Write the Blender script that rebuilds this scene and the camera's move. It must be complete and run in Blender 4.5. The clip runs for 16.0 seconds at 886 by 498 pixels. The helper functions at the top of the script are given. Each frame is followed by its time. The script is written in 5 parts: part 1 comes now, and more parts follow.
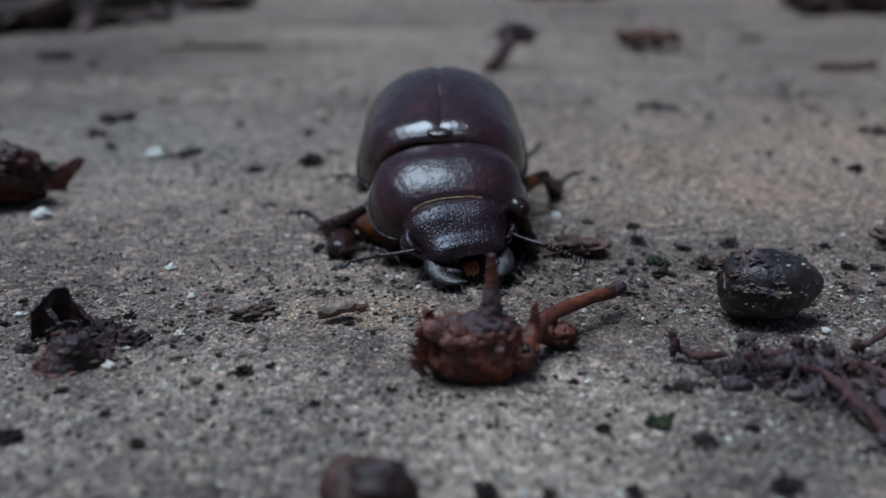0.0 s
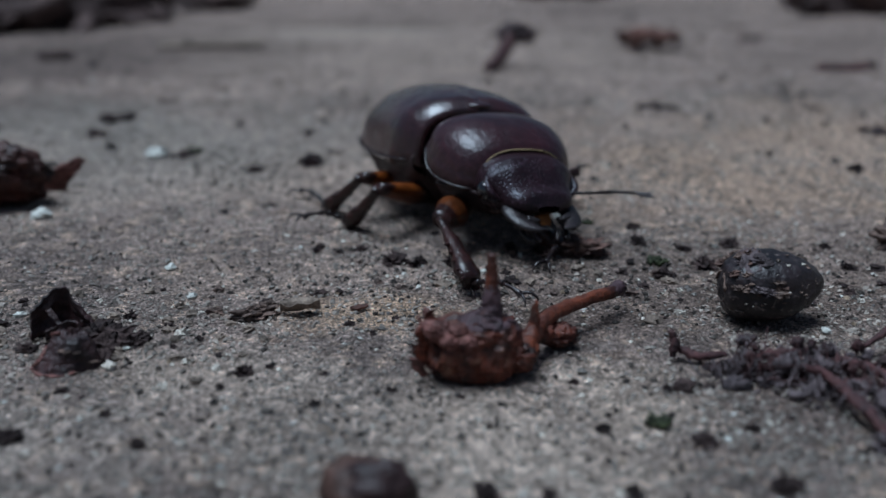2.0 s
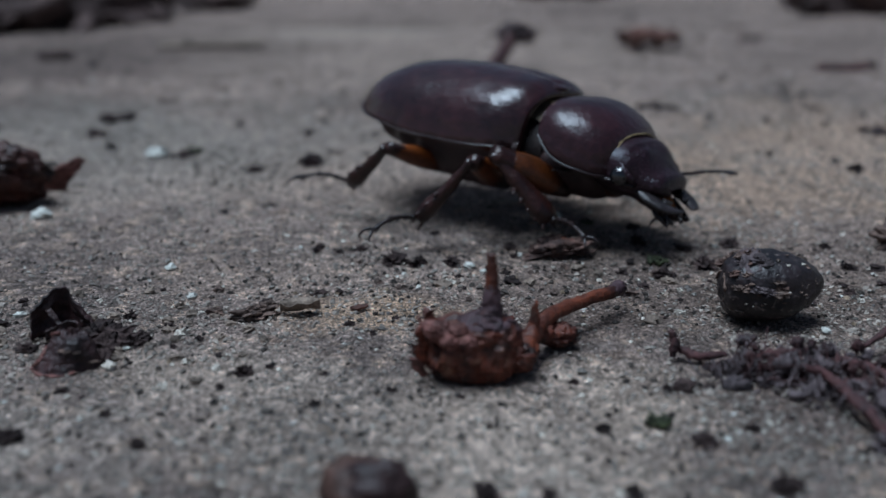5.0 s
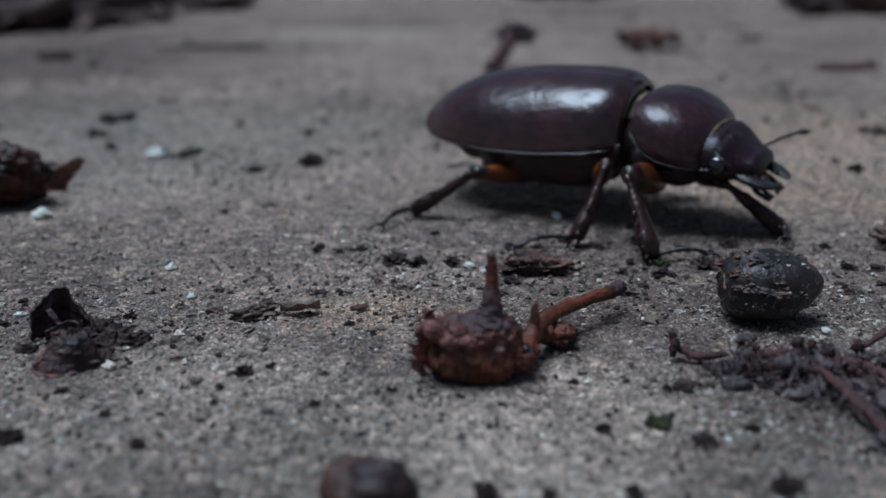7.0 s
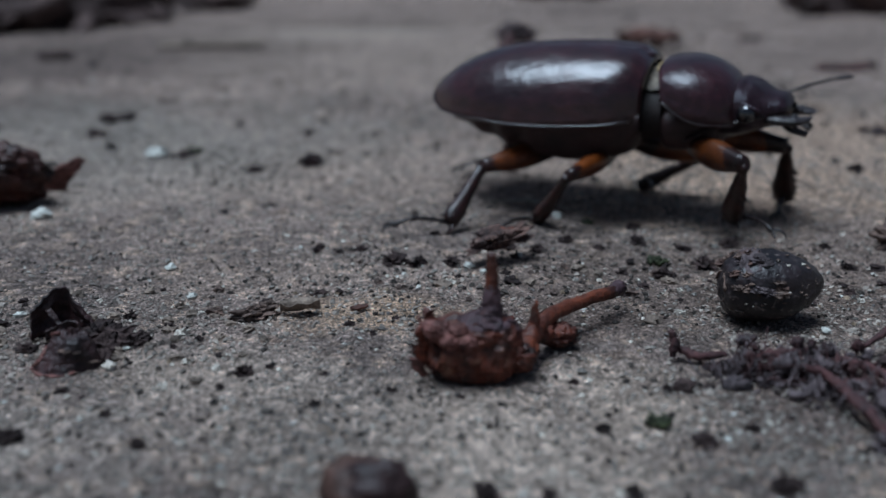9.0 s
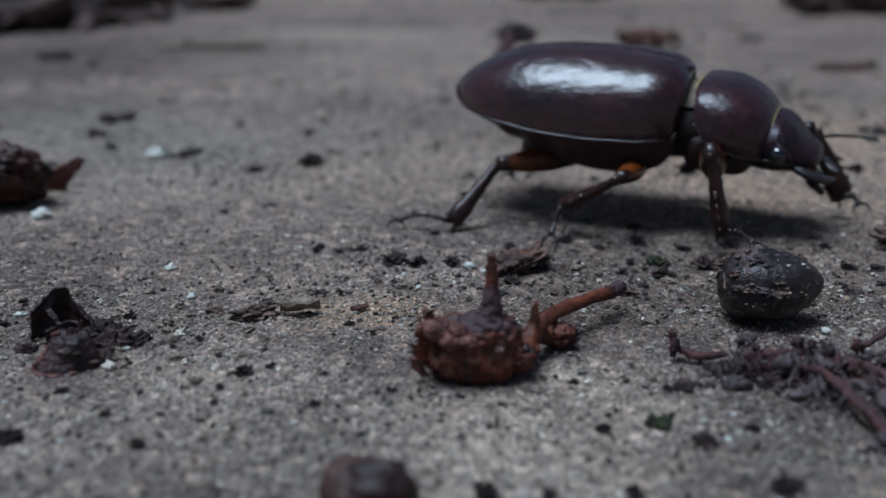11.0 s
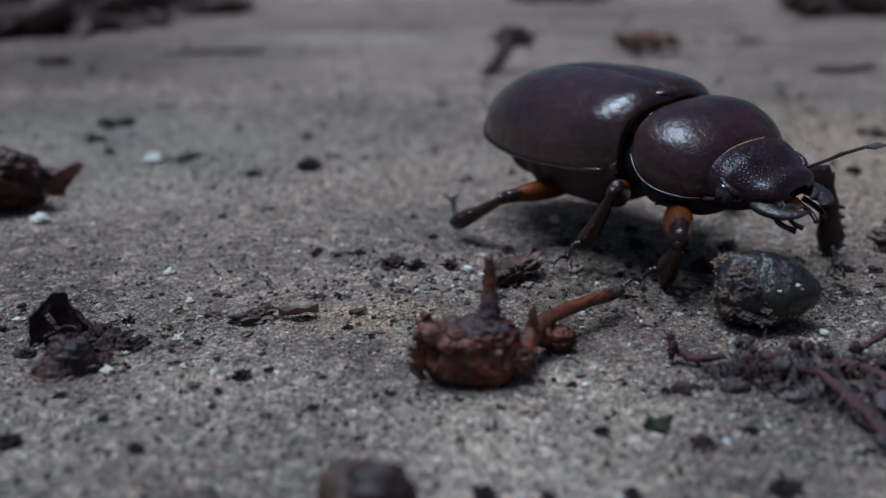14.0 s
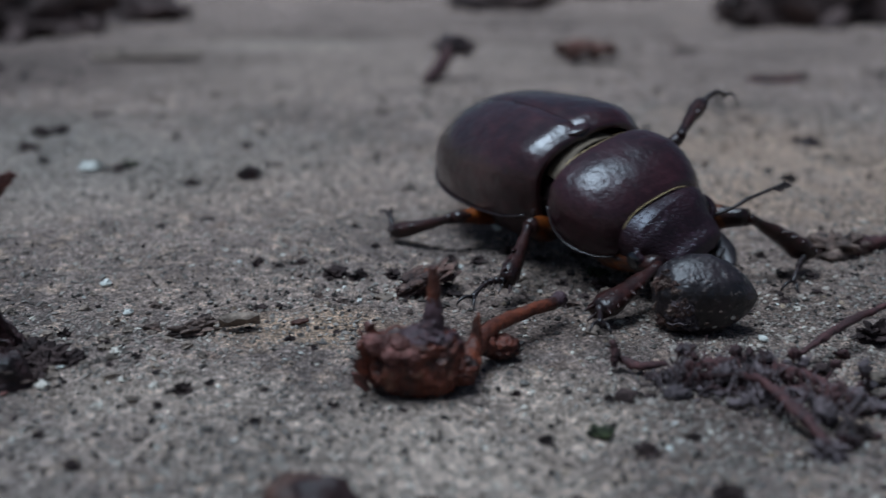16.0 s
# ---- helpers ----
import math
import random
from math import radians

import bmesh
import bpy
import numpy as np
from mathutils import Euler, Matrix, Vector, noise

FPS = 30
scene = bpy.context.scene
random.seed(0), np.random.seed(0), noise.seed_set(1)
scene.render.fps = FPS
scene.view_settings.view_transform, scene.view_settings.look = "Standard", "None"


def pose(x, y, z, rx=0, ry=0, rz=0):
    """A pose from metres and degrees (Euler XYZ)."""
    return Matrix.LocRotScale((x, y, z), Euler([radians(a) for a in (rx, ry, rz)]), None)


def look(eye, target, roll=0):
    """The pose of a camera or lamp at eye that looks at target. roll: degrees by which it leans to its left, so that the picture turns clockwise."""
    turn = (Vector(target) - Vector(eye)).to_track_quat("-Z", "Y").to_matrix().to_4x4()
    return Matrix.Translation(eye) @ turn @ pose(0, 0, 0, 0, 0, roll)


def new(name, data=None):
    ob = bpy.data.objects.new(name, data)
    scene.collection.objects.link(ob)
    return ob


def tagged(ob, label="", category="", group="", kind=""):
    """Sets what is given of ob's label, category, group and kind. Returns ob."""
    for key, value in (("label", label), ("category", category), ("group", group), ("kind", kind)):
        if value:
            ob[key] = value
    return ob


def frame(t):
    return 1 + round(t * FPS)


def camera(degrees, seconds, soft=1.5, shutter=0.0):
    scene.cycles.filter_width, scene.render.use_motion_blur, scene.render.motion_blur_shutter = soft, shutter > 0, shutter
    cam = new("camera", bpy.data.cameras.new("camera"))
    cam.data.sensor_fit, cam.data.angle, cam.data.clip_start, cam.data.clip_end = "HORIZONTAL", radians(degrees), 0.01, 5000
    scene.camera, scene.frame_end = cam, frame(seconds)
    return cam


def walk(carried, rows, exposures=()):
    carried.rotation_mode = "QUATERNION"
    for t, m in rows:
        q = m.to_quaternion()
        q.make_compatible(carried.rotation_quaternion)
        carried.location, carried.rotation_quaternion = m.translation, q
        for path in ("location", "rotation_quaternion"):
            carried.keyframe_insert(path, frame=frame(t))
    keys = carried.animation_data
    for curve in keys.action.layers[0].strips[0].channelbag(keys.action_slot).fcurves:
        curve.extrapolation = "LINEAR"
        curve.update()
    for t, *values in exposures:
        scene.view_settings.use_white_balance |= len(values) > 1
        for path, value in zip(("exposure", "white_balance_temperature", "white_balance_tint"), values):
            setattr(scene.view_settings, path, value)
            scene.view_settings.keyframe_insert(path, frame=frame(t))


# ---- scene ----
from mathutils import Quaternion

cam = camera(45, 16.0, soft=1.5, shutter=0.5)
cam.data.dof.use_dof = True
cam.data.dof.focus_distance = 0.073
cam.data.dof.aperture_fstop = 31


def mm(x, y, z, rx=0, ry=0, rz=0):
    """A pose from millimetres and degrees."""
    return pose(x / 1000, y / 1000, z / 1000, rx, ry, rz)


walk(cam, [
    (0.0, mm(0.00, -81.79, 26.58, 72.00, -0.00, 0.00)),
    (12.5, mm(0.00, -81.79, 26.58, 72.00, -0.00, 0.00)),
    (13.0, mm(0.02, -81.82, 26.56, 72.03, 0.04, -0.01)),
    (13.5, mm(0.08, -81.83, 26.58, 72.09, 0.11, -0.03)),
    (14.0, mm(0.10, -81.85, 26.58, 72.20, 0.20, -0.09)),
    (14.5, mm(0.17, -81.90, 26.63, 72.24, 0.21, -0.07)),
    (15.0, mm(0.10, -81.86, 26.58, 72.46, 0.11, -0.45)),
    (15.5, mm(0.12, -81.86, 26.64, 72.61, -0.03, -1.05)),
    (16.0, mm(-0.04, -81.50, 26.58, 72.62, -0.43, -3.22)),
])

# ---- light: overcast forest daylight from a gap in the canopy overhead ----
world = bpy.data.worlds.new("sky")
scene.world = world
world.use_nodes = True
sky = world.node_tree.nodes.new("ShaderNodeTexSky")
sky.sky_type, sky.sun_disc = "NISHITA", False
sky.sun_elevation, sky.sun_rotation = radians(75), radians(-104)
world.node_tree.nodes["Background"].inputs[1].default_value = 0.041
world.node_tree.links.new(sky.outputs[0], world.node_tree.nodes["Background"].inputs[0])
sun = new("sun", bpy.data.lights.new("sun", "SUN"))
sun.data.energy, sun.data.angle, sun.data.color = 4.4, radians(34), (0.66, 0.825, 1.0)
sun.matrix_world = look((-0.25, -0.06, 1), (0, 0, 0))
scene.view_settings.exposure = 0.0

# ---- materials ----


def material(name, dark, light, scale, rough=0.8, bump=0.2, grit=6.0, detail=6, spec=0.4, random_value=0.0, island=False, speck=None, contrast=(0.35, 0.65), punct=0.0, gloss_tint=None, stretch=None, coat=None):
    """A two-tone procedural surface; scale and grit are in features per millimetre."""
    m = bpy.data.materials.new(name)
    m.use_nodes = True
    nt = m.node_tree
    n, link = nt.nodes, nt.links.new
    bsdf = n["Principled BSDF"]
    co = n.new("ShaderNodeTexCoord")
    big = n.new("ShaderNodeTexNoise")
    big.inputs["Scale"].default_value, big.inputs["Detail"].default_value = scale * 1000, detail
    big.inputs["Roughness"].default_value = 0.62
    link(co.outputs["Object"], big.inputs["Vector"])
    ramp = n.new("ShaderNodeValToRGB")
    ramp.color_ramp.elements[0].position, ramp.color_ramp.elements[1].position = contrast
    ramp.color_ramp.elements[0].color, ramp.color_ramp.elements[1].color = (*dark, 1), (*light, 1)
    link(big.outputs["Fac"], ramp.inputs["Fac"])
    colour = ramp.outputs["Color"]
    fine = n.new("ShaderNodeTexNoise")
    fine.inputs["Scale"].default_value, fine.inputs["Detail"].default_value = grit * 1000, 4
    if stretch:
        pull = n.new("ShaderNodeMapping")
        pull.inputs["Scale"].default_value = stretch
        link(co.outputs["Object"], pull.inputs["Vector"])
        link(pull.outputs["Vector"], fine.inputs["Vector"])
    else:
        link(co.outputs["Object"], fine.inputs["Vector"])
    tone = n.new("ShaderNodeMapRange")
    tone.inputs["From Min"].default_value, tone.inputs["From Max"].default_value = 0.3, 0.7
    tone.inputs["To Min"].default_value, tone.inputs["To Max"].default_value = 0.72, 1.3
    link(fine.outputs["Fac"], tone.inputs["Value"])
    mul = n.new("ShaderNodeMix")
    mul.data_type, mul.blend_type = "RGBA", "MULTIPLY"
    mul.inputs["Factor"].default_value = 1.0
    link(colour, mul.inputs["A"])
    link(tone.outputs["Result"], mul.inputs["B"])
    colour = mul.outputs["Result"]
    if speck:
        far = n.new("ShaderNodeTexNoise")
        far.inputs["Scale"].default_value, far.inputs["Detail"].default_value = speck[0] * 1000, 3
        link(co.outputs["Object"], far.inputs["Vector"])
        cut = n.new("ShaderNodeMapRange")
        cut.inputs["From Min"].default_value, cut.inputs["From Max"].default_value = speck[1], speck[1] + 0.12
        link(far.outputs["Fac"], cut.inputs["Value"])
        mix = n.new("ShaderNodeMix")
        mix.data_type = "RGBA"
        mix.inputs["B"].default_value = (*speck[2], 1)
        link(cut.outputs["Result"], mix.inputs["Factor"])
        link(colour, mix.inputs["A"])
        colour = mix.outputs["Result"]
    if random_value or island:
        info = n.new("ShaderNodeNewGeometry" if island else "ShaderNodeObjectInfo")
        vary = n.new("ShaderNodeMapRange")
        vary.inputs["To Min"].default_value, vary.inputs["To Max"].default_value = 1 - random_value, 1 + random_value
        link(info.outputs["Random Per Island" if island else "Random"], vary.inputs["Value"])
        m2 = n.new("ShaderNodeMix")
        m2.data_type, m2.blend_type = "RGBA", "MULTIPLY"
        m2.inputs["Factor"].default_value = 1.0
        link(colour, m2.inputs["A"])
        link(vary.outputs["Result"], m2.inputs["B"])
        colour = m2.outputs["Result"]
    link(colour, bsdf.inputs["Base Color"])
    gloss = n.new("ShaderNodeMapRange")
    gloss.inputs["To Min"].default_value, gloss.inputs["To Max"].default_value = rough * (0.75 if gloss_tint else 0.8), min(1, rough * (1.3 if gloss_tint else 1.25))
    link((fine if gloss_tint else big).outputs["Fac"], gloss.inputs["Value"])
    link(gloss.outputs["Result"], bsdf.inputs["Roughness"])
    bsdf.inputs["Specular IOR Level"].default_value = spec
    if gloss_tint:
        # tints the gloss towards blue
        bsdf.inputs["Specular Tint"].default_value = (*gloss_tint, 1)
    if coat:
        bsdf.inputs["Coat Weight"].default_value, bsdf.inputs["Coat Roughness"].default_value, bsdf.inputs["Coat IOR"].default_value = coat
    height = fine.outputs["Fac"]
    if punct:
        cell = n.new("ShaderNodeTexVoronoi")
        cell.inputs["Scale"].default_value = punct * 1000
        link(co.outputs["Object"], cell.inputs["Vector"])
        pit = n.new("ShaderNodeMapRange")
        pit.inputs["From Min"].default_value, pit.inputs["From Max"].default_value = 0.1, 0.45
        link(cell.outputs["Distance"], pit.inputs["Value"])
        height = pit.outputs["Result"]
    b = n.new("ShaderNodeBump")
    b.inputs["Strength"].default_value, b.inputs["Distance"].default_value = bump, 0.0002
    link(height, b.inputs["Height"])
    normal = b.outputs["Normal"]
    if coat:
        # shallow dents and fine wrinkles break up the gloss
        for scale, strength, deep in ((0.5, 0.26, 0.0005), (5.5, 0.11, 0.00012)):
            dent, bb = n.new("ShaderNodeTexNoise"), n.new("ShaderNodeBump")
            dent.inputs["Scale"].default_value, dent.inputs["Detail"].default_value = scale * 1000, 3
            link(co.outputs["Object"], dent.inputs["Vector"])
            bb.inputs["Strength"].default_value, bb.inputs["Distance"].default_value = strength, deep
            link(dent.outputs["Fac"], bb.inputs["Height"])
            link(normal, bb.inputs["Normal"])
            normal = bb.outputs["Normal"]
        link(normal, bsdf.inputs["Coat Normal"])
    link(normal, bsdf.inputs["Normal"])
    return m


SHELL = material("shell", (0.016, 0.0042, 0.0048), (0.036, 0.0090, 0.0098), 0.25, 0.38, 0.36, 1.5, spec=0.16, speck=(1.6, 0.72, (0.03, 0.02, 0.02)), gloss_tint=(0.76, 0.88, 1.0), stretch=(0.55, 1.0, 1.0), coat=(1.0, 0.25, 1.52))
RIM = material("shell_margin", (0.010, 0.005, 0.006), (0.02, 0.010, 0.011), 0.6, 0.30, 0.1, 5, spec=0.8)
CHEST = material("chest_shell", (0.016, 0.0048, 0.0060), (0.035, 0.0094, 0.0116), 0.3, 0.40, 0.30, 1.9, spec=0.18, speck=(1.6, 0.70, (0.04, 0.024, 0.024)), gloss_tint=(0.76, 0.88, 1.0), coat=(0.75, 0.28, 1.46))
HEADM = material("pitted_head_shell", (0.011, 0.0044, 0.0056), (0.022, 0.0080, 0.0105), 0.4, 0.34, 0.30, 5, spec=0.36, punct=4.2, speck=(2.2, 0.60, (0.045, 0.024, 0.034)), gloss_tint=(0.8, 0.88, 1.0))
HORN = material("dark_horn", (0.007, 0.0045, 0.005), (0.020, 0.010, 0.010), 0.5, 0.34, 0.25, 7, spec=0.5)
BELLY = material("belly_plates", (0.018, 0.0095, 0.0098), (0.042, 0.020, 0.0195), 0.5, 0.5, 0.4, 6, spec=0.35)
WAIST = material("waist_skin", (0.006, 0.0036, 0.0034), (0.016, 0.0095, 0.0085), 0.6, 0.6, 0.4, 5, spec=0.25)
LEGM = material("leg_shell", (0.008, 0.0034, 0.0034), (0.031, 0.0085, 0.0066), 0.7, 0.34, 0.22, 4, spec=0.42, punct=3.2)
def amber():
    """Thigh pigment: amber along the middle, fading to the dark of the leg towards the hip and the knee."""
    m = material("amber_patch", (0.05, 0.012, 0.0035), (0.16, 0.039, 0.007), 0.5, 0.30, 0.2, 6)
    n, link = m.node_tree.nodes, m.node_tree.links.new
    bsdf = n["Principled BSDF"]
    src = bsdf.inputs["Base Color"].links[0].from_socket
    co, cut, ramp, mix = n.new("ShaderNodeTexCoord"), n.new("ShaderNodeSeparateXYZ"), n.new("ShaderNodeValToRGB"), n.new("ShaderNodeMix")
    wide = n.new("ShaderNodeMapRange")
    wide.inputs["From Min"].default_value, wide.inputs["From Max"].default_value = 0.0, 0.008
    link(co.outputs["Object"], cut.inputs[0])
    link(cut.outputs["X"], wide.inputs["Value"])
    link(wide.outputs["Result"], ramp.inputs["Fac"])
    e = ramp.color_ramp.elements
    e[0].position, e[0].color = 0.30, (0, 0, 0, 1)
    e[1].position, e[1].color = 0.55, (1, 1, 1, 1)
    for at, v in ((0.84, 1.0), (0.92, 0.0)):
        q = e.new(at)
        q.color = (v, v, v, 1)
    mix.data_type = "RGBA"
    mix.inputs["A"].default_value = (0.012, 0.005, 0.0045, 1)
    link(ramp.outputs["Color"], mix.inputs["Factor"])
    link(src, mix.inputs["B"])
    link(mix.outputs["Result"], bsdf.inputs["Base Color"])
    return m


ORANGE = amber()
RUSSET = material("russet_band", (0.03, 0.009, 0.004), (0.11, 0.028, 0.006), 0.5, 0.32, 0.3, 5)
BRISTLE = material("ginger_bristle", (0.13, 0.040, 0.010), (0.32, 0.115, 0.025), 1.2, 0.7, 0.4, 9)
FRINGE = material("straw_fringe", (0.16, 0.11, 0.05), (0.46, 0.34, 0.18), 1.5, 0.7, 0.4, 9)
MEMBRANE = material("pale_membrane", (0.055, 0.040, 0.030), (0.19, 0.148, 0.105), 0.9, 0.5, 0.4, 8)
EYEM = material("eye", (0.004, 0.004, 0.005), (0.008, 0.008, 0.010), 1.0, 0.05, 0.02, 12, spec=1.0)
MANDM = material("mandible_horn", (0.009, 0.007, 0.0078), (0.030, 0.023, 0.024), 0.6, 0.33, 0.35, 6, spec=0.45)
def crust():
    """Weathered crust: broad buff and grey patches, mottling, and grit down to a tenth of a millimetre."""
    m = bpy.data.materials.new("weathered_crust")
    m.use_nodes = True
    nt = m.node_tree
    n, link = nt.nodes, nt.links.new
    bsdf = n["Principled BSDF"]
    co = n.new("ShaderNodeTexCoord")

    def field(scale, detail, rough=0.6, lo=0.0, hi=1.0, frm=(0.3, 0.7), stretch=None):
        t = n.new("ShaderNodeTexNoise")
        t.inputs["Scale"].default_value, t.inputs["Detail"].default_value, t.inputs["Roughness"].default_value = scale * 1000, detail, rough
        src = co.outputs["Object"]
        if stretch:
            mp = n.new("ShaderNodeMapping")
            mp.inputs["Scale"].default_value = stretch
            link(src, mp.inputs["Vector"])
            src = mp.outputs["Vector"]
        link(src, t.inputs["Vector"])
        r = n.new("ShaderNodeMapRange")
        r.inputs["From Min"].default_value, r.inputs["From Max"].default_value = frm
        r.inputs["To Min"].default_value, r.inputs["To Max"].default_value = lo, hi
        link(t.outputs["Fac"], r.inputs["Value"])
        return r.outputs["Result"]

    def mix(kind, fac, a, b):
        x = n.new("ShaderNodeMix")
        x.data_type, x.blend_type = "RGBA", kind
        for key, value in (("Factor", fac), ("A", a), ("B", b)):
            if isinstance(value, tuple):
                x.inputs[key].default_value = (*value, 1)
            elif isinstance(value, float):
                x.inputs[key].default_value = value
            else:
                link(value, x.inputs[key])
        return x.outputs["Result"]

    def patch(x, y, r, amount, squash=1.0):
        """How far a tone round (x, y) covers the crust, with a ragged edge."""
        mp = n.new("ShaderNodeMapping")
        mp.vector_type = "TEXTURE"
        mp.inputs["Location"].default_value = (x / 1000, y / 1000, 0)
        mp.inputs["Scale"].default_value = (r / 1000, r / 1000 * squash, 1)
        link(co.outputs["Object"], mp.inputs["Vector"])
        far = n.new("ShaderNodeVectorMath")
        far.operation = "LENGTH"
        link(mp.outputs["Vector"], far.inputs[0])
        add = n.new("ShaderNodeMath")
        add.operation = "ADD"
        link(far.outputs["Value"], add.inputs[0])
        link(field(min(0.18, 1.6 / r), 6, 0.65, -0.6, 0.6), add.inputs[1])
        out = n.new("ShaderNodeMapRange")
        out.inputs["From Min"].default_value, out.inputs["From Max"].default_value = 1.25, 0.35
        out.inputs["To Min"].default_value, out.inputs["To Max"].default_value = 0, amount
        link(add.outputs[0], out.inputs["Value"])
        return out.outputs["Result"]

    broad = field(0.05, 6, 0.62, 0.0, 1.0, (0.34, 0.66))
    base = mix("MIX", broad, (0.135, 0.125, 0.116), (0.335, 0.300, 0.268))
    base = mix("MIX", field(0.13, 6, 0.68, 0.0, 0.8, (0.50, 0.68)), base, (0.087, 0.079, 0.072))
    base = mix("MIX", field(0.10, 6, 0.65, 0.0, 0.7, (0.54, 0.72), (1.3, 0.8, 1)), base, (0.366, 0.324, 0.276))
    base = mix("MIX", field(0.30, 5, 0.65, 0.0, 0.55, (0.58, 0.72)), base, (0.276, 0.199, 0.141))
    base = mix("MIX", field(0.47, 5, 0.7, 0.0, 0.75, (0.52, 0.64)), base, (0.54, 0.46, 0.365))
    base = mix("MIX", field(0.61, 5, 0.7, 0.0, 0.75, (0.53, 0.65), (1.0, 1.4, 1)), base, (0.095, 0.082, 0.074))
    # pale dry crust and dark soil, patch by patch
    # those near (13, -3), (11, -11) and (31, -7) paint in the beetle's shadow
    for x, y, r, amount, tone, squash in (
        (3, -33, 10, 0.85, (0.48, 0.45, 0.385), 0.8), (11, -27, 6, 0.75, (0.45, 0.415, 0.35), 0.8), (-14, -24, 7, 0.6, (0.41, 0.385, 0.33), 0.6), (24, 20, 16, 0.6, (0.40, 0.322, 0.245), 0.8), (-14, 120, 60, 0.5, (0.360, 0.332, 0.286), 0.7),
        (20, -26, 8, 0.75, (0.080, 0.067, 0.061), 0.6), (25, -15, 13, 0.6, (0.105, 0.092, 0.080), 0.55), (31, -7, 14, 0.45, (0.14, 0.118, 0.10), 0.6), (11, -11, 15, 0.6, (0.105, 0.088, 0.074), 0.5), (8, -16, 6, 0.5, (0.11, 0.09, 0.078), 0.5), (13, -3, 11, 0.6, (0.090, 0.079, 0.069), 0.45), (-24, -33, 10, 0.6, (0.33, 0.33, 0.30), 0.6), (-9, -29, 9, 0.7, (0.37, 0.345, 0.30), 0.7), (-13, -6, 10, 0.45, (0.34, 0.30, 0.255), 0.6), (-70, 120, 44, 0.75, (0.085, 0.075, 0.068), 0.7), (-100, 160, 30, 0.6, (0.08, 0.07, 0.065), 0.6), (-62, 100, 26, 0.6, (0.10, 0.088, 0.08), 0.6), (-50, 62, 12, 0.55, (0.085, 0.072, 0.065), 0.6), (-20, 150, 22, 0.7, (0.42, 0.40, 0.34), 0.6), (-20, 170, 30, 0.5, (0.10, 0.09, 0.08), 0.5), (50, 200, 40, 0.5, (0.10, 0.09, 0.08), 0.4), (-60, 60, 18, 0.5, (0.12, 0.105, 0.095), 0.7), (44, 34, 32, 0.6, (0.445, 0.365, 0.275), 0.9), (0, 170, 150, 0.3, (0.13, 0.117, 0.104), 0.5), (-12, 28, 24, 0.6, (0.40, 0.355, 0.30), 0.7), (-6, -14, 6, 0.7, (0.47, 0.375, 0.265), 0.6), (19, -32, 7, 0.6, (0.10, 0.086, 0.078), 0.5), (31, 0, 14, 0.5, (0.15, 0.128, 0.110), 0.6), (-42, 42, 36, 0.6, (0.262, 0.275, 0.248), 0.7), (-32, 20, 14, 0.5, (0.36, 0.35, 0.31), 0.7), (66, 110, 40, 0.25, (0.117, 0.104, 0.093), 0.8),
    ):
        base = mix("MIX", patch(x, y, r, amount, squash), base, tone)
    base = mix("MULTIPLY", 1.0, base, field(0.9, 5, 0.72, 0.44, 1.60))
    grit = field(4.0, 4, 0.72, 0.40, 1.72, (0.34, 0.66))
    base = mix("MULTIPLY", 1.0, base, grit)
    for scale, lo, hi in ((2.2, 0.74, 1.28), (4.6, 0.56, 1.48), (9.0, 0.38, 1.68)):
        cell = n.new("ShaderNodeTexVoronoi")
        cell.inputs["Scale"].default_value = scale * 1000
        link(co.outputs["Object"], cell.inputs["Vector"])
        tint = n.new("ShaderNodeMapRange")
        tint.inputs["To Min"].default_value, tint.inputs["To Max"].default_value = lo, hi
        link(cell.outputs["Color"], tint.inputs["Value"])
        base = mix("MULTIPLY", 1.0, base, tint.outputs["Result"])
    base = mix("MIX", field(2.0, 3, 0.6, 0.0, 0.85, (0.64, 0.71)), base, (0.035, 0.03, 0.028))
    base = mix("MIX", field(2.7, 2, 0.5, 0.0, 0.85, (0.65, 0.71)), base, (0.62, 0.60, 0.56))
    base = mix("MULTIPLY", 1.0, base, (1.34, 1.115, 1.065))
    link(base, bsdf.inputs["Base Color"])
    bsdf.inputs["Roughness"].default_value, bsdf.inputs["Specular IOR Level"].default_value = 0.92, 0.2
    b = n.new("ShaderNodeBump")
    b.inputs["Strength"].default_value, b.inputs["Distance"].default_value = 1.0, 0.00022
    link(grit, b.inputs["Height"])
    link(b.outputs["Normal"], bsdf.inputs["Normal"])
    return m


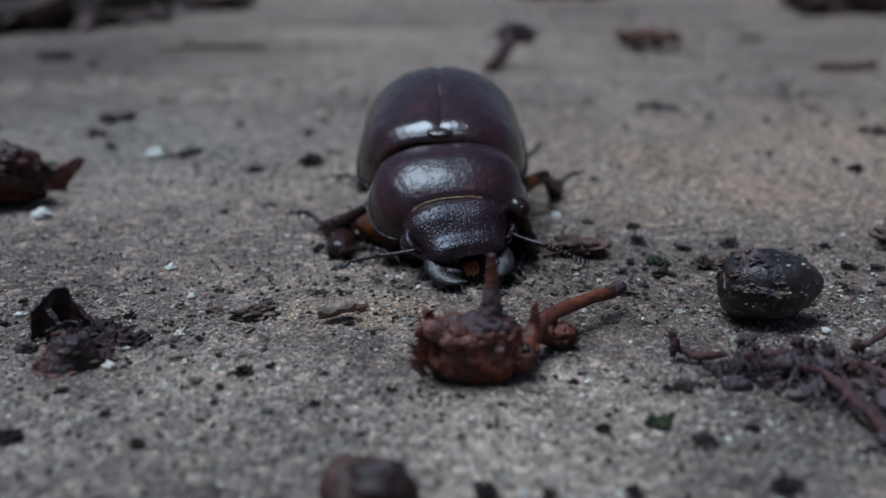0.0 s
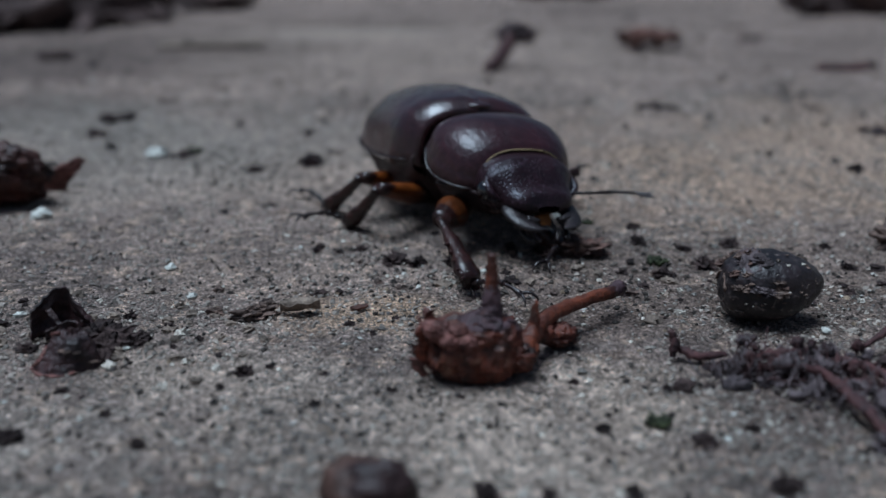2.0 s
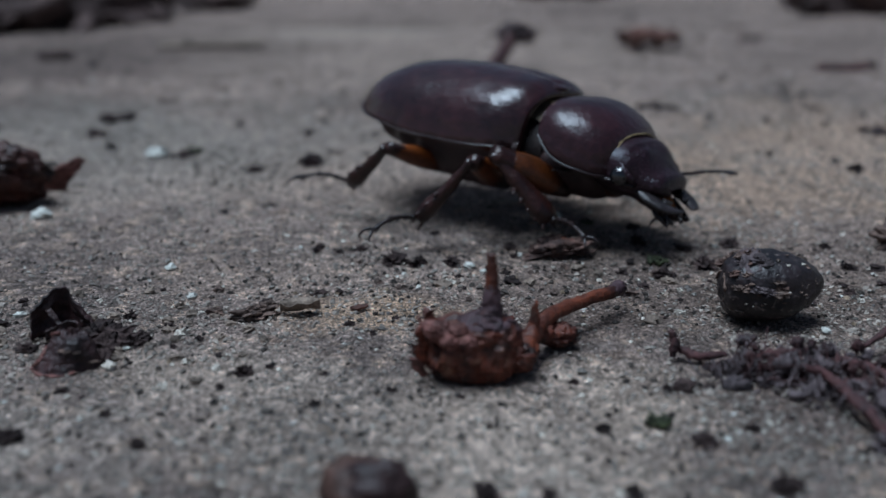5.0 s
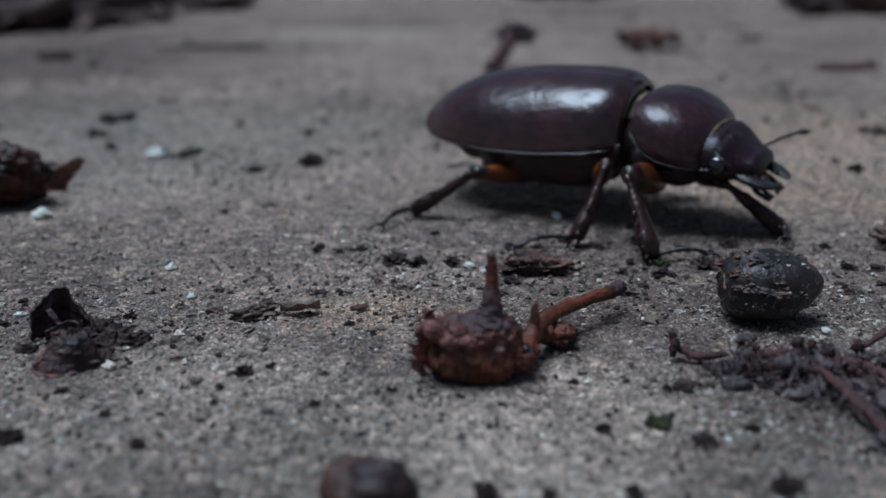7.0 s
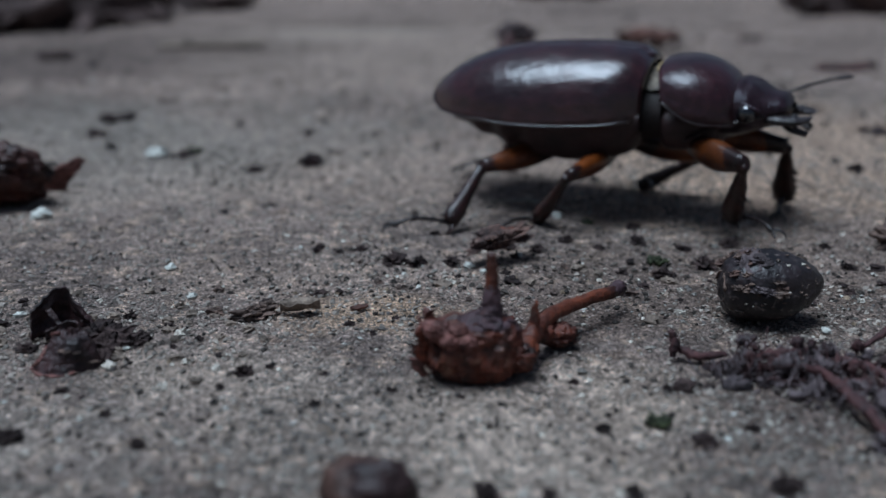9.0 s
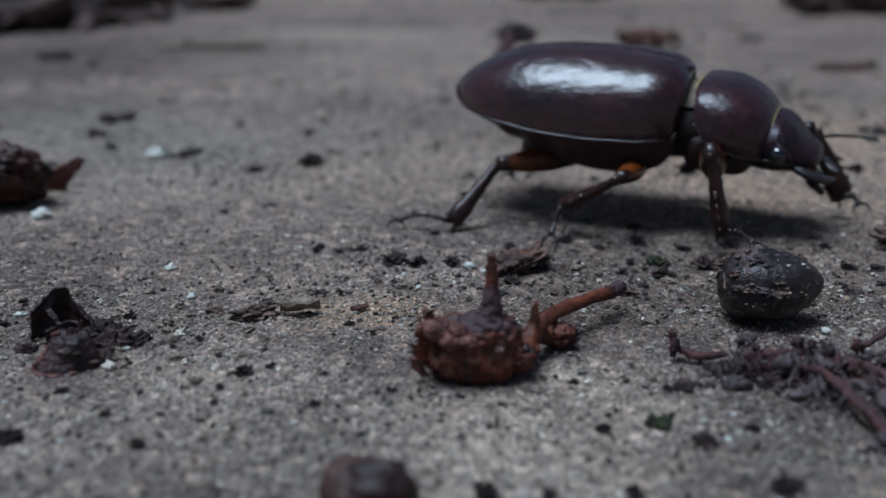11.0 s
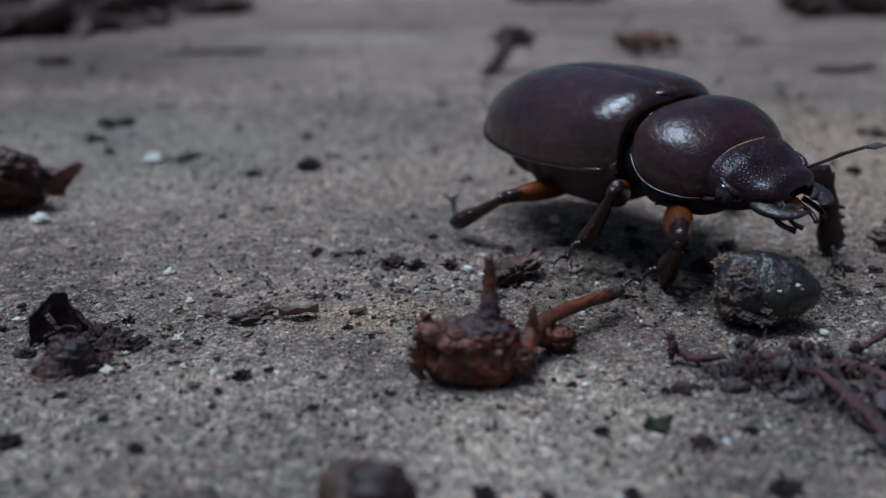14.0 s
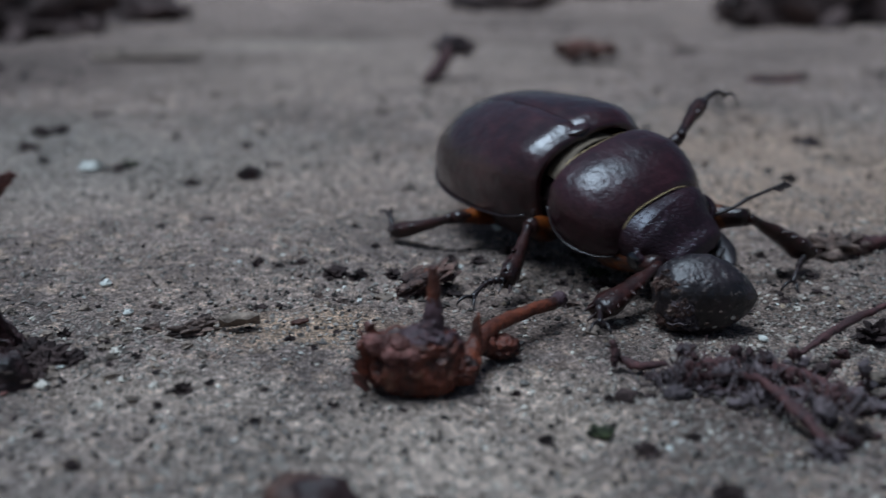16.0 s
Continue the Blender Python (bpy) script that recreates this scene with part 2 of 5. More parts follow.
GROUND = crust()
def rubble():
    """Broken bits of many kinds: soil, grey stone, buff grit, pale chips; each bit has one colour."""
    m = material("rubble", (0.5, 0.5, 0.5), (1.0, 1.0, 1.0), 0.9, 0.85, 0.5, 6, spec=0.3)
    n, link = m.node_tree.nodes, m.node_tree.links.new
    bsdf = n["Principled BSDF"]
    src = bsdf.inputs["Base Color"].links[0].from_socket
    info, ramp, mix = n.new("ShaderNodeNewGeometry"), n.new("ShaderNodeValToRGB"), n.new("ShaderNodeMix")
    ramp.color_ramp.interpolation = "CONSTANT"
    e = ramp.color_ramp.elements
    e[0].position, e[0].color = 0.0, (0.030, 0.023, 0.020, 1)
    e[1].position, e[1].color = 0.26, (0.075, 0.055, 0.046, 1)
    for at, c in ((0.52, (0.15, 0.13, 0.12)), (0.70, (0.24, 0.215, 0.19)), (0.83, (0.30, 0.22, 0.155)), (0.90, (0.46, 0.43, 0.39)), (0.97, (0.68, 0.66, 0.60))):
        e.new(at).color = (*c, 1)
    link(info.outputs["Random Per Island"], ramp.inputs["Fac"])
    mix.data_type, mix.blend_type = "RGBA", "MULTIPLY"
    mix.inputs["Factor"].default_value = 1.0
    link(ramp.outputs["Color"], mix.inputs["A"])
    link(src, mix.inputs["B"])
    link(mix.outputs["Result"], bsdf.inputs["Base Color"])
    return m


RUBBLE = rubble()
GRAIN = material("sand_grain", (0.13, 0.11, 0.097), (0.33, 0.28, 0.238), 0.05, 0.85, 0.3, 6, spec=0.35, random_value=0.5, island=True)
SOIL = material("soil_crumb", (0.014, 0.0088, 0.0086), (0.058, 0.037, 0.034), 0.9, 0.9, 0.9, 4, spec=0.25, random_value=0.5)
SOILB = material("soil_bits", (0.025, 0.02, 0.018), (0.085, 0.07, 0.06), 0.3, 0.9, 0.5, 5, spec=0.25, random_value=0.6, island=True)
GRAVEL = material("gravel", (0.095, 0.070, 0.056), (0.28, 0.215, 0.17), 0.8, 0.85, 0.6, 5, random_value=0.5)
STRAW = material("dry_straw", (0.19, 0.17, 0.14), (0.34, 0.31, 0.26), 0.6, 0.7, 0.3, 5)
WHITE = material("white_stone", (0.40, 0.40, 0.36), (0.66, 0.65, 0.60), 0.8, 0.6, 0.3, 6)
PALE = material("pale_mineral", (0.36, 0.32, 0.27), (0.64, 0.58, 0.50), 0.8, 0.6, 0.3, 6)
FRUIT = material("dried_fruit", (0.018, 0.0058, 0.0045), (0.150, 0.030, 0.0130), 0.7, 0.46, 0.9, 4.0, spec=0.45, speck=(0.9, 0.60, (0.18, 0.075, 0.045)), contrast=(0.38, 0.66))
# dark tone includes the shade on the lump's front
LUMP = material("shaded_lump_skin", (0.012, 0.0045, 0.004), (0.060, 0.015, 0.0095), 0.4, 0.5, 1.0, 2.5)
FRUITP = material("fruit_pith", (0.05, 0.014, 0.011), (0.24, 0.095, 0.080), 1.2, 0.6, 0.9, 5)
FRUITD = material("fruit_crown", (0.026, 0.012, 0.016), (0.088, 0.046, 0.053), 1.1, 0.5, 0.9, 5, speck=(1.4, 0.64, (0.11, 0.05, 0.045)))
STEM = material("russet_stem", (0.034, 0.0095, 0.0065), (0.150, 0.034, 0.014), 0.6, 0.5, 0.7, 3.5)
NUT = material("seed_coat", (0.0060, 0.0043, 0.0050), (0.026, 0.0165, 0.018), 0.6, 0.42, 0.6, 2.6, spec=0.5, speck=(2.6, 0.61, (0.14, 0.11, 0.10)))
HUSK = material("husk", (0.008, 0.0040, 0.0048), (0.046, 0.018, 0.018), 0.8, 0.50, 0.8, 4.5, spec=0.45, speck=(1.1, 0.66, (0.085, 0.038, 0.028)))
BARK = material("bark", (0.030, 0.020, 0.017), (0.17, 0.11, 0.088), 0.7, 0.85, 0.8, 3, speck=(1.2, 0.66, (0.32, 0.25, 0.2)))
CHIPM = material("chip_bark", (0.024, 0.013, 0.012), (0.13, 0.070, 0.055), 0.8, 0.8, 0.9, 3, speck=(1.4, 0.64, (0.26, 0.18, 0.14)))
TWIG = material("twig_bark", (0.022, 0.0095, 0.0105), (0.085, 0.031, 0.030), 0.5, 0.75, 0.7, 4)
GREYT = material("grey_fibre", (0.034, 0.025, 0.027), (0.140, 0.106, 0.110), 0.5, 0.85, 0.7, 4)
CAPM = material("cap_brown", (0.025, 0.012, 0.009), (0.10, 0.045, 0.032), 0.5, 0.6, 0.6, 3)
LEAF = material("dead_leaf", (0.045, 0.020, 0.015), (0.14, 0.058, 0.042), 0.25, 0.8, 0.6, 3)
MOSS = material("moss", (0.013, 0.016, 0.008), (0.042, 0.050, 0.020), 0.9, 0.9, 0.8, 4)
LITTER = material("leaf_litter", (0.028, 0.018, 0.017), (0.095, 0.060, 0.054), 0.08, 0.9, 0.5, 2)

# ---- mesh helpers (all numbers in millimetres) ----


def mesh_object(name, verts, faces, mat, smooth=True):
    me = bpy.data.meshes.new(name)
    me.from_pydata([(v[0] / 1000, v[1] / 1000, v[2] / 1000) for v in verts], [], faces)
    me.polygons.foreach_set("use_smooth", [smooth] * len(me.polygons))
    me.materials.append(mat)
    me.update()
    return new(name, me)


def part(name, geo, mat, parent, label="", smooth=True, kind=""):
    ob = mesh_object(name, geo[0], geo[1], mat, smooth)
    ob.parent = parent
    return tagged(ob, label, kind=kind)


def thing(name, geo, mat, m, label, category, group="", smooth=True, kind=""):
    ob = mesh_object(name, geo[0], geo[1], mat, smooth)
    ob.matrix_basis = m
    return tagged(ob, label, category, group, kind)


def empty(name, m, label, category, group=""):
    ob = new(name)
    ob.empty_display_size = 0.002
    ob.matrix_basis = m
    return tagged(ob, label, category, group)


def join(*geos):
    verts, faces = [], []
    for v, f in geos:
        k = len(verts)
        verts += list(v)
        faces += [tuple(i + k for i in q) for q in f]
    return verts, faces


def sheet(nu, nv, fn, wrap=False):
    """A surface from fn(u, v), u and v from 0 to 1."""
    cols = nv if wrap else nv + 1
    verts = [fn(i / nu, j / nv) for i in range(nu + 1) for j in range(cols)]
    faces = []
    for i in range(nu):
        for j in range(nv):
            a, b = i * cols + j, i * cols + (j + 1) % cols
            faces.append((a, b, b + cols, a + cols))
    return verts, faces


def tube(points, radii, seg=10, flat=1.0, wobble=0.0, seed=0, up=(0, 0, 1)):
    """A closed round bar along points with a radius at each; flat squeezes it along its side direction."""
    pts = [Vector(p) for p in points]
    verts, faces = [], []
    n = len(pts)
    for i, p in enumerate(pts):
        d = (pts[min(i + 1, n - 1)] - pts[max(i - 1, 0)]).normalized()
        side = d.cross(Vector(up))
        side = side.normalized() if side.length > 1e-4 else d.orthogonal().normalized()
        top = side.cross(d)
        for j in range(seg):
            a = 2 * math.pi * j / seg
            r = radii[i] * (1 + wobble * noise.noise(Vector((i * 0.9 + seed, j * 1.3, seed * 3.1))))
            verts.append(p + side * (r * flat * math.cos(a)) + top * (r * math.sin(a)))
    for i in range(n - 1):
        for j in range(seg):
            a, b = i * seg + j, i * seg + (j + 1) % seg
            faces.append((a, b, b + seg, a + seg))
    verts += [pts[0], pts[-1]]
    for j in range(seg):
        faces.append((len(verts) - 2, (j + 1) % seg, j))
        faces.append((len(verts) - 1, (n - 1) * seg + j, (n - 1) * seg + (j + 1) % seg))
    return verts, faces


def curve_pts(points, n):
    """A smooth line of n + 1 points through the given ones (Catmull-Rom)."""
    p = [Vector(q) for q in points]
    p = [2 * p[0] - p[1]] + p + [2 * p[-1] - p[-2]]
    out = []
    for k in range(n + 1):
        s = k / n * (len(p) - 3)
        i = min(int(s), len(p) - 4)
        t = s - i
        a, b, c, d = p[i:i + 4]
        out.append(0.5 * (2 * b + (c - a) * t + (2 * a - 5 * b + 4 * c - d) * t * t + (3 * b - 3 * c + d - a) * t ** 3))
    return out


def lerp_list(values, n):
    return [float(q) for q in np.interp(np.linspace(0, 1, n + 1), np.linspace(0, 1, len(values)), values)]


def bar(points, radii, n=12, seg=10, **kw):
    return tube(curve_pts(points, n), lerp_list(radii, n), seg, **kw)


def blob(size, rough=0.25, freq=1.0, seed=0, nu=10, nv=14, power=1.0, centre=(0, 0, 0)):
    """A lumpy closed body of half sizes size."""
    def fn(u, v):
        a, b = math.pi * u, 2 * math.pi * v
        d = Vector((math.sin(a) * math.cos(b), math.sin(a) * math.sin(b), math.cos(a)))
        r = 1 + rough * noise.fractal(d * freq + Vector((seed * 7.3, seed * 1.7, seed)), 1.0, 2.0, 4)
        w = [math.copysign(abs(q) ** power, q) for q in d]
        return (centre[0] + size[0] * r * w[0], centre[1] + size[1] * r * w[1], centre[2] + size[2] * r * w[2])
    return sheet(nu, nv, fn, wrap=True)


def moved(geo, m):
    """The geometry moved by a pose in millimetres: (x, y, z, rx, ry, rz)."""
    q = Matrix.LocRotScale(m[:3], Euler([radians(a) for a in (list(m[3:]) + [0, 0, 0])[:3]]), None)
    return [q @ Vector(v) for v in geo[0]], geo[1]


# ---- ground ----


def height(x, y):
    """The ground's height in millimetres."""
    p = Vector((x, y, 0))
    far = min(1.0, max(0.0, (math.hypot(x, y) - 60) / 300))
    h = 0.30 * noise.noise(p / 17) + 0.16 * noise.noise(p / 5.3 + Vector((3, 1, 4))) + 0.075 * noise.noise(p / 1.7) + 0.045 * noise.noise(p / 0.7 + Vector((9, 2, 6)))
    return h - 0.22 * math.exp(-((y - 11.0 - 0.6 * math.sin(x / 9)) / 0.4) ** 2) * (x > -22) + far * 2 * noise.noise(p / 240)


def graded(lo, hi, step, reach, growth):
    mid = list(np.arange(lo, hi, step))
    right, left, d = [hi], [], step
    while right[-1] < reach:
        d *= growth
        right.append(right[-1] + d)
    d, x = step, lo
    while x > -reach:
        d *= growth
        x -= d
        left.append(x)
    return left[::-1] + mid + right


def build_ground():
    xs, ys = graded(-40, 40, 0.42, 60000, 1.09), graded(-42, 26, 0.42, 60000, 1.06)
    verts = [(x, y, height(x, y)) for y in ys for x in xs]
    n = len(xs)
    faces = [(j * n + i, j * n + i + 1, (j + 1) * n + i + 1, (j + 1) * n + i) for j in range(len(ys) - 1) for i in range(n - 1)]
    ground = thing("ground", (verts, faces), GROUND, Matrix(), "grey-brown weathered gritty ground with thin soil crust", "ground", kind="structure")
    return ground


build_ground()


def scatter(name, count, mat, label, category, sizes, area, seed, flatness=0.6, dense=None):
    """Many loose grains as one object."""
    rng = random.Random(seed)
    verts, faces = [], []
    ico = [(0, 0, 1), (0.9, 0, 0.1), (0, 0.9, 0.1), (-0.9, 0, -0.1), (0, -0.9, 0.1), (0, 0, -1)]
    tri = [(0, 1, 2), (0, 2, 3), (0, 3, 4), (0, 4, 1), (5, 2, 1), (5, 3, 2), (5, 4, 3), (5, 1, 4)]
    made = 0
    while made < count:
        y = area[2] + (area[3] - area[2]) * rng.random() ** 1.5
        x = rng.uniform(-1, 1) * (area[0] + area[1] * (y - area[2]))
        if dense and rng.random() > dense(x, y):
            made += 0.2
            continue
        s = sizes[0] + (sizes[1] - sizes[0]) * rng.random() ** 3.2
        s *= 1 + max(0, y) / 160
        turn = Euler((rng.uniform(-0.5, 0.5), rng.uniform(-0.5, 0.5), rng.uniform(0, 6.3))).to_matrix()
        z = height(x, y)
        k = len(verts)
        form = (s * rng.uniform(0.7, 1.3), s * rng.uniform(0.6, 1.1), s * flatness * rng.uniform(0.6, 1.2))
        for v in ico:
            w = turn @ Vector((v[0] * form[0] * rng.uniform(0.7, 1.2), v[1] * form[1] * rng.uniform(0.7, 1.2), v[2] * form[2]))
            verts.append((x + w.x, y + w.y, z + w.z + form[2] * 0.35))
        faces += [(a + k, b + k, c + k) for a, b, c in tri]
        made += 1
    ob = mesh_object(name, verts, faces, mat, smooth=False)
    return tagged(ob, label, category, "", "stuff")


def patchy(x, y):
    band = math.exp(-((y + 6) / 9) ** 2) * (1 if x > -8 else 0.3)
    return (0.25 + 1.1 * max(0, noise.noise(Vector((x / 9, y / 9, 5.5))) + 0.25)) * (1 - 0.55 * band)


def strewn(x, y):
    """Soil lies thickest where the animals have walked."""
    band = math.exp(-((y + 2 + 0.02 * x) / 8) ** 2) * (1 if x > -14 else 0.5)
    near = 0.25 * math.exp(-((y + 30) / 9) ** 2) * (0.5 + max(0, noise.noise(Vector((x / 4, y / 4, 8.5)))))
    return 0.15 + 0.8 * band + near + 0.5 * max(0, noise.noise(Vector((x / 12, y / 12, 1.5))))


scatter("sand_grains", 60000, GRAIN, "fine grey and buff sand grains on the crust", "sand", (0.07, 0.32), (30, 0.66, -42, 75), 3, dense=patchy)
def kicked(x, y):
    """Where rubble lies: in clusters along the band that the beetle walks, thinner elsewhere."""
    band = math.exp(-((y + 9 + 0.05 * x) / 7) ** 2) * (1.0 if x > -8 else 0.45)
    clump = max(0, noise.noise(Vector((x / 3.1, y / 3.1, 2.5))) + 0.15)
    return 0.04 + band * (0.2 + 1.3 * clump) + 0.35 * clump * math.exp(-((y + 28) / 8) ** 2)


scatter("rubble_flakes", 11000, RUBBLE, "small mixed flakes of soil, stone and grit", "rubble", (0.06, 0.36), (30, 0.66, -40, 40), 21, 0.6, dense=kicked)
scatter("soil_bits", 10500, SOILB, "tiny dark brown soil crumbs strewn on the ground", "soil", (0.06, 0.34), (30, 0.66, -42, 95), 5, 0.7, dense=strewn)
scatter("pale_specks", 2600, PALE, "tiny pale mineral specks on the crust", "grit", (0.06, 0.30), (30, 0.66, -42, 90), 7)
scatter("soil_lumps", 520, SOILB, "dark soil lumps scattered over the farther ground", "soil", (0.25, 0.8), (60, 0.66, 22, 210), 9, 0.7, dense=patchy)

# ---- loose things on the ground ----


def on_ground(x, y, lift=0.0, rx=0, ry=0, rz=0):
    return mm(x, y, height(x, y) + lift, rx, ry, rz)


def crinkled(d, seed, fold=0.5, fine=0.2):
    """Radius factor of a shrunken skin: sharp folds, pits and fine crumple."""
    o = Vector((seed * 3.7, seed * 1.9, seed * 2.3))
    folds = 1 - abs(noise.noise(d * 2.1 + o)) * 2.0
    small = 1 - abs(noise.noise(d * 4.9 - o)) * 2.0
    pits = max(0.0, noise.noise(d * 3.3 + o * 2) - 0.15)
    return fold * 0.34 * folds + fold * 0.22 * small - 0.55 * pits * fold + fine * (0.5 * noise.noise(d * 11 + o) + 0.32 * noise.noise(d * 23) + 0.2 * noise.noise(d * 47))


def torn_strip(points, width, thick, seed, n=16, m=4):
    """A thin torn flap of skin along points, curled across, with a ragged edge and real thickness."""
    line = curve_pts(points, n)
    side0 = Vector((math.cos(seed), math.sin(seed), 0.25)).normalized()
    top = []
    for i, p in enumerate(line):
        k = i / n
        w = width * (1 - 0.75 * k ** 2) * (1 + 0.5 * noise.noise(Vector((k * 6, seed, 1.3))))
        for j in range(m + 1):
            q = j / m - 0.5
            top.append(p + side0 * (w * q) + Vector((0, 0, 1)) * (w * 0.5 * q * q + 0.2 * w * noise.noise(Vector((k * 5, q * 4, seed)))))
    c = m + 1
    quads = [(i * c + j, i * c + j + 1, (i + 1) * c + j + 1, (i + 1) * c + j) for i in range(n) for j in range(m)]
    k = len(top)
    low = [v - Vector((0.3, 0.2, 1)).normalized() * thick for v in top]
    rim = list(range(c)) + [i * c + m for i in range(1, n + 1)] + [n * c + j for j in range(m - 1, -1, -1)] + [i * c for i in range(n - 1, 0, -1)]
    edge = [(a, a + k, b + k, b) for a, b in zip(rim, rim[1:] + rim[:1])]
    return top + low, quads + [tuple(v + k for v in f[::-1]) for f in quads] + edge


def dried_fruit(x, y):
    """A shrivelled fruit lying on its side, with its spike, its torn end and its stalk."""
    root = empty("dried_fruit", on_ground(x, y), "shrivelled red-brown dried fruit with a spike and a stalk", "fruit")
    def piece(name, geo, mat, label=""):
        return part(name, ([(v[0], v[1], v[2] * 1.2) for v in geo[0]], geo[1]), mat, root, label)

    def flesh(u, v):
        a, b = math.pi * u, 2 * math.pi * v
        d = Vector((math.sin(a) * math.cos(b), math.sin(a) * math.sin(b), math.cos(a)))
        r = 0.90 + 0.16 * noise.noise(d * 1.3 + Vector((7, 3, 1))) + crinkled(d, 1.0, 0.34, 0.10)
        w = [math.copysign(abs(q) ** 0.74, q) for q in d]
        x, y, z = 2.85 * r * w[0], 1.9 * r * w[1], 1.72 * r * w[2]
        x += 0.10 * z * (1 if x < 0 else 0)
        if z < 0:
            x, y = x * (1 + 0.07 * z), y * (1 + 0.07 * z)
        if z > 0.9:
            z -= 0.35 * (z - 0.9)
        return x, y, max(z, -1.6) + 1.6

    piece("flesh", sheet(130, 170, flesh, True), FRUIT, "wrinkled rust-brown flesh")
    # the torn end: a ragged ring of curled skin round a hollow
    for k, (px, py, pz, q, a) in enumerate([(-2.9, -0.9, 2.5, 0.9, 2.6), (-3.0, 0.1, 2.7, 1.0, 2.2), (-2.6, 0.8, 2.9, 0.9, 1.4), (-3.1, -1.3, 1.8, 0.9, 3.3), (-2.2, -1.5, 2.7, 0.8, 4.0), (-3.2, -1.0, 1.0, 0.8, 3.0), (-2.5, 0.3, 3.1, 0.7, 0.6)]):
        out = Vector((math.cos(a), math.sin(a) * 0.6, 0)) * 0.35
        piece("torn_skin", torn_strip([(px * 0.86, py * 0.86, pz - 0.7), (px, py, pz - 0.1), Vector((px, py, pz + 0.26 * q)) + out * 0.5, Vector((px, py, pz + 0.32 * q)) + out * 0.9], q, 0.09, k + 0.7), (FRUIT, STEM, FRUITP)[k % 3], "curled torn skin")
    for k, (px, py, pz, q) in enumerate([(-1.9, -1.2, 2.7, 0.62), (-1.3, -1.7, 2.35, 0.45), (-0.3, -1.75, 2.3, 0.46), (-2.5, -0.6, 2.75, 0.42), (-0.9, -1.35, 2.75, 0.5)]):
        def pith(u, v, px=px, py=py, pz=pz, q=q, k=k):
            a, b = math.pi * u, 2 * math.pi * v
            d = Vector((math.sin(a) * math.cos(b), math.sin(a) * math.sin(b), math.cos(a)))
            r = 0.8 + crinkled(d, 4 + k, 0.9, 0.4)
            return px + 1.25 * q * r * d.x, py + 0.8 * q * r * d.y, pz + 0.75 * q * r * d.z
        piece("pith_lump", sheet(30, 36, pith, True), FRUITP, "pinkish pith showing through the skin")
    rng = random.Random(44)
    for k in range(12):
        # fibres and flakes stand off the skin
        a, q = rng.uniform(2.4, 6.4), rng.uniform(0.12, 0.34)
        px, py, pz = 3.0 * math.cos(a), 1.95 * math.sin(a), rng.uniform(0.5, 2.7)
        lean = rng.uniform(-0.3, 0.3)
        piece("skin_flake", torn_strip([(px * 0.9, py * 0.9, pz - 0.1), (px * 1.0, py * 1.0, pz + 0.1), (px * 1.06 + lean, py * 1.06, pz + q), (px * 1.08 + 1.6 * lean, py * 1.08, pz + 1.3 * q)], q * 1.5, 0.05, k * 1.3, 6, 2), (FRUIT, FRUITD, FRUIT, STEM)[k % 4])

    def crown(u, v):
        a, b = math.pi * u, 2 * math.pi * v
        d = Vector((math.sin(a) * math.cos(b), math.sin(a) * math.sin(b), math.cos(a)))
        r = 0.92 + crinkled(d, 9.0, 0.6, 0.3)
        return 0.75 + 1.7 * r * d.x, -0.1 + 1.25 * r * d.y, 2.45 + 0.72 * r * d.z

    piece("crown", sheet(50, 64, crown, True), FRUITD, "dull purple-brown crown")
    piece("spike_foot", bar([(0.95, 0.0, 2.5), (1.05, 0.05, 3.1), (1.1, 0.1, 3.7), (1.1, 0.15, 4.7)], [1.3, 0.82, 0.58, 0.40], 26, 18, wobble=0.3, seed=3), FRUITD, "purplish foot of the spike")
    piece("spike", bar([(1.1, 0.12, 4.2), (1.12, 0.15, 4.8), (1.1, 0.2, 5.5), (1.05, 0.3, 6.2)], [0.42, 0.40, 0.32, 0.24], 22, 14, wobble=0.3, seed=2), STEM, "dark red pointed spike")
    for k, (px, py, pz, q) in enumerate([(2.7, -0.4, 1.3, 0.75), (3.2, 0.9, 1.2, 0.6), (4.3, 3.0, 1.5, 0.6)]):
        def knot(u, v, px=px, py=py, pz=pz, q=q, k=k):
            a, b = math.pi * u, 2 * math.pi * v
            d = Vector((math.sin(a) * math.cos(b), math.sin(a) * math.sin(b), math.cos(a)))
            r = 0.85 + crinkled(d, 14 + k, 0.8, 0.35)
            return px + 1.2 * q * r * d.x, py + q * r * d.y, max(0.05, pz + q * r * d.z)
        part("collar_knot", sheet(30, 36, knot, True), (FRUIT, STEM)[k % 2], root, "russet knot at the foot of the stalk")
    part("collar", torn_strip([(3.7, 1.9, 1.7), (3.8, 2.0, 2.5), (3.85, 1.9, 3.3), (3.9, 1.8, 4.0)], 1.3, 0.14, 2.0), STEM, root, "upright torn bract beside the stalk")
    part("stalk", bar([(2.7, 0.2, 0.9), (3.6, 1.8, 1.7), (4.8, 4.0, 2.1), (7.3, 7.0, 2.0), (9.6, 9.3, 1.8)], [0.75, 0.62, 0.50, 0.40, 0.42], 38, 14, wobble=0.28, seed=4), STEM, root, "thin russet stalk")
    part("stalk_end", bar([(9.5, 9.2, 1.8), (9.8, 9.6, 1.8), (10.2, 10.1, 1.8)], [0.42, 0.46, 0.56], 8, 12, wobble=0.25, seed=6), FRUITD, root, "flared dark end of the stalk")

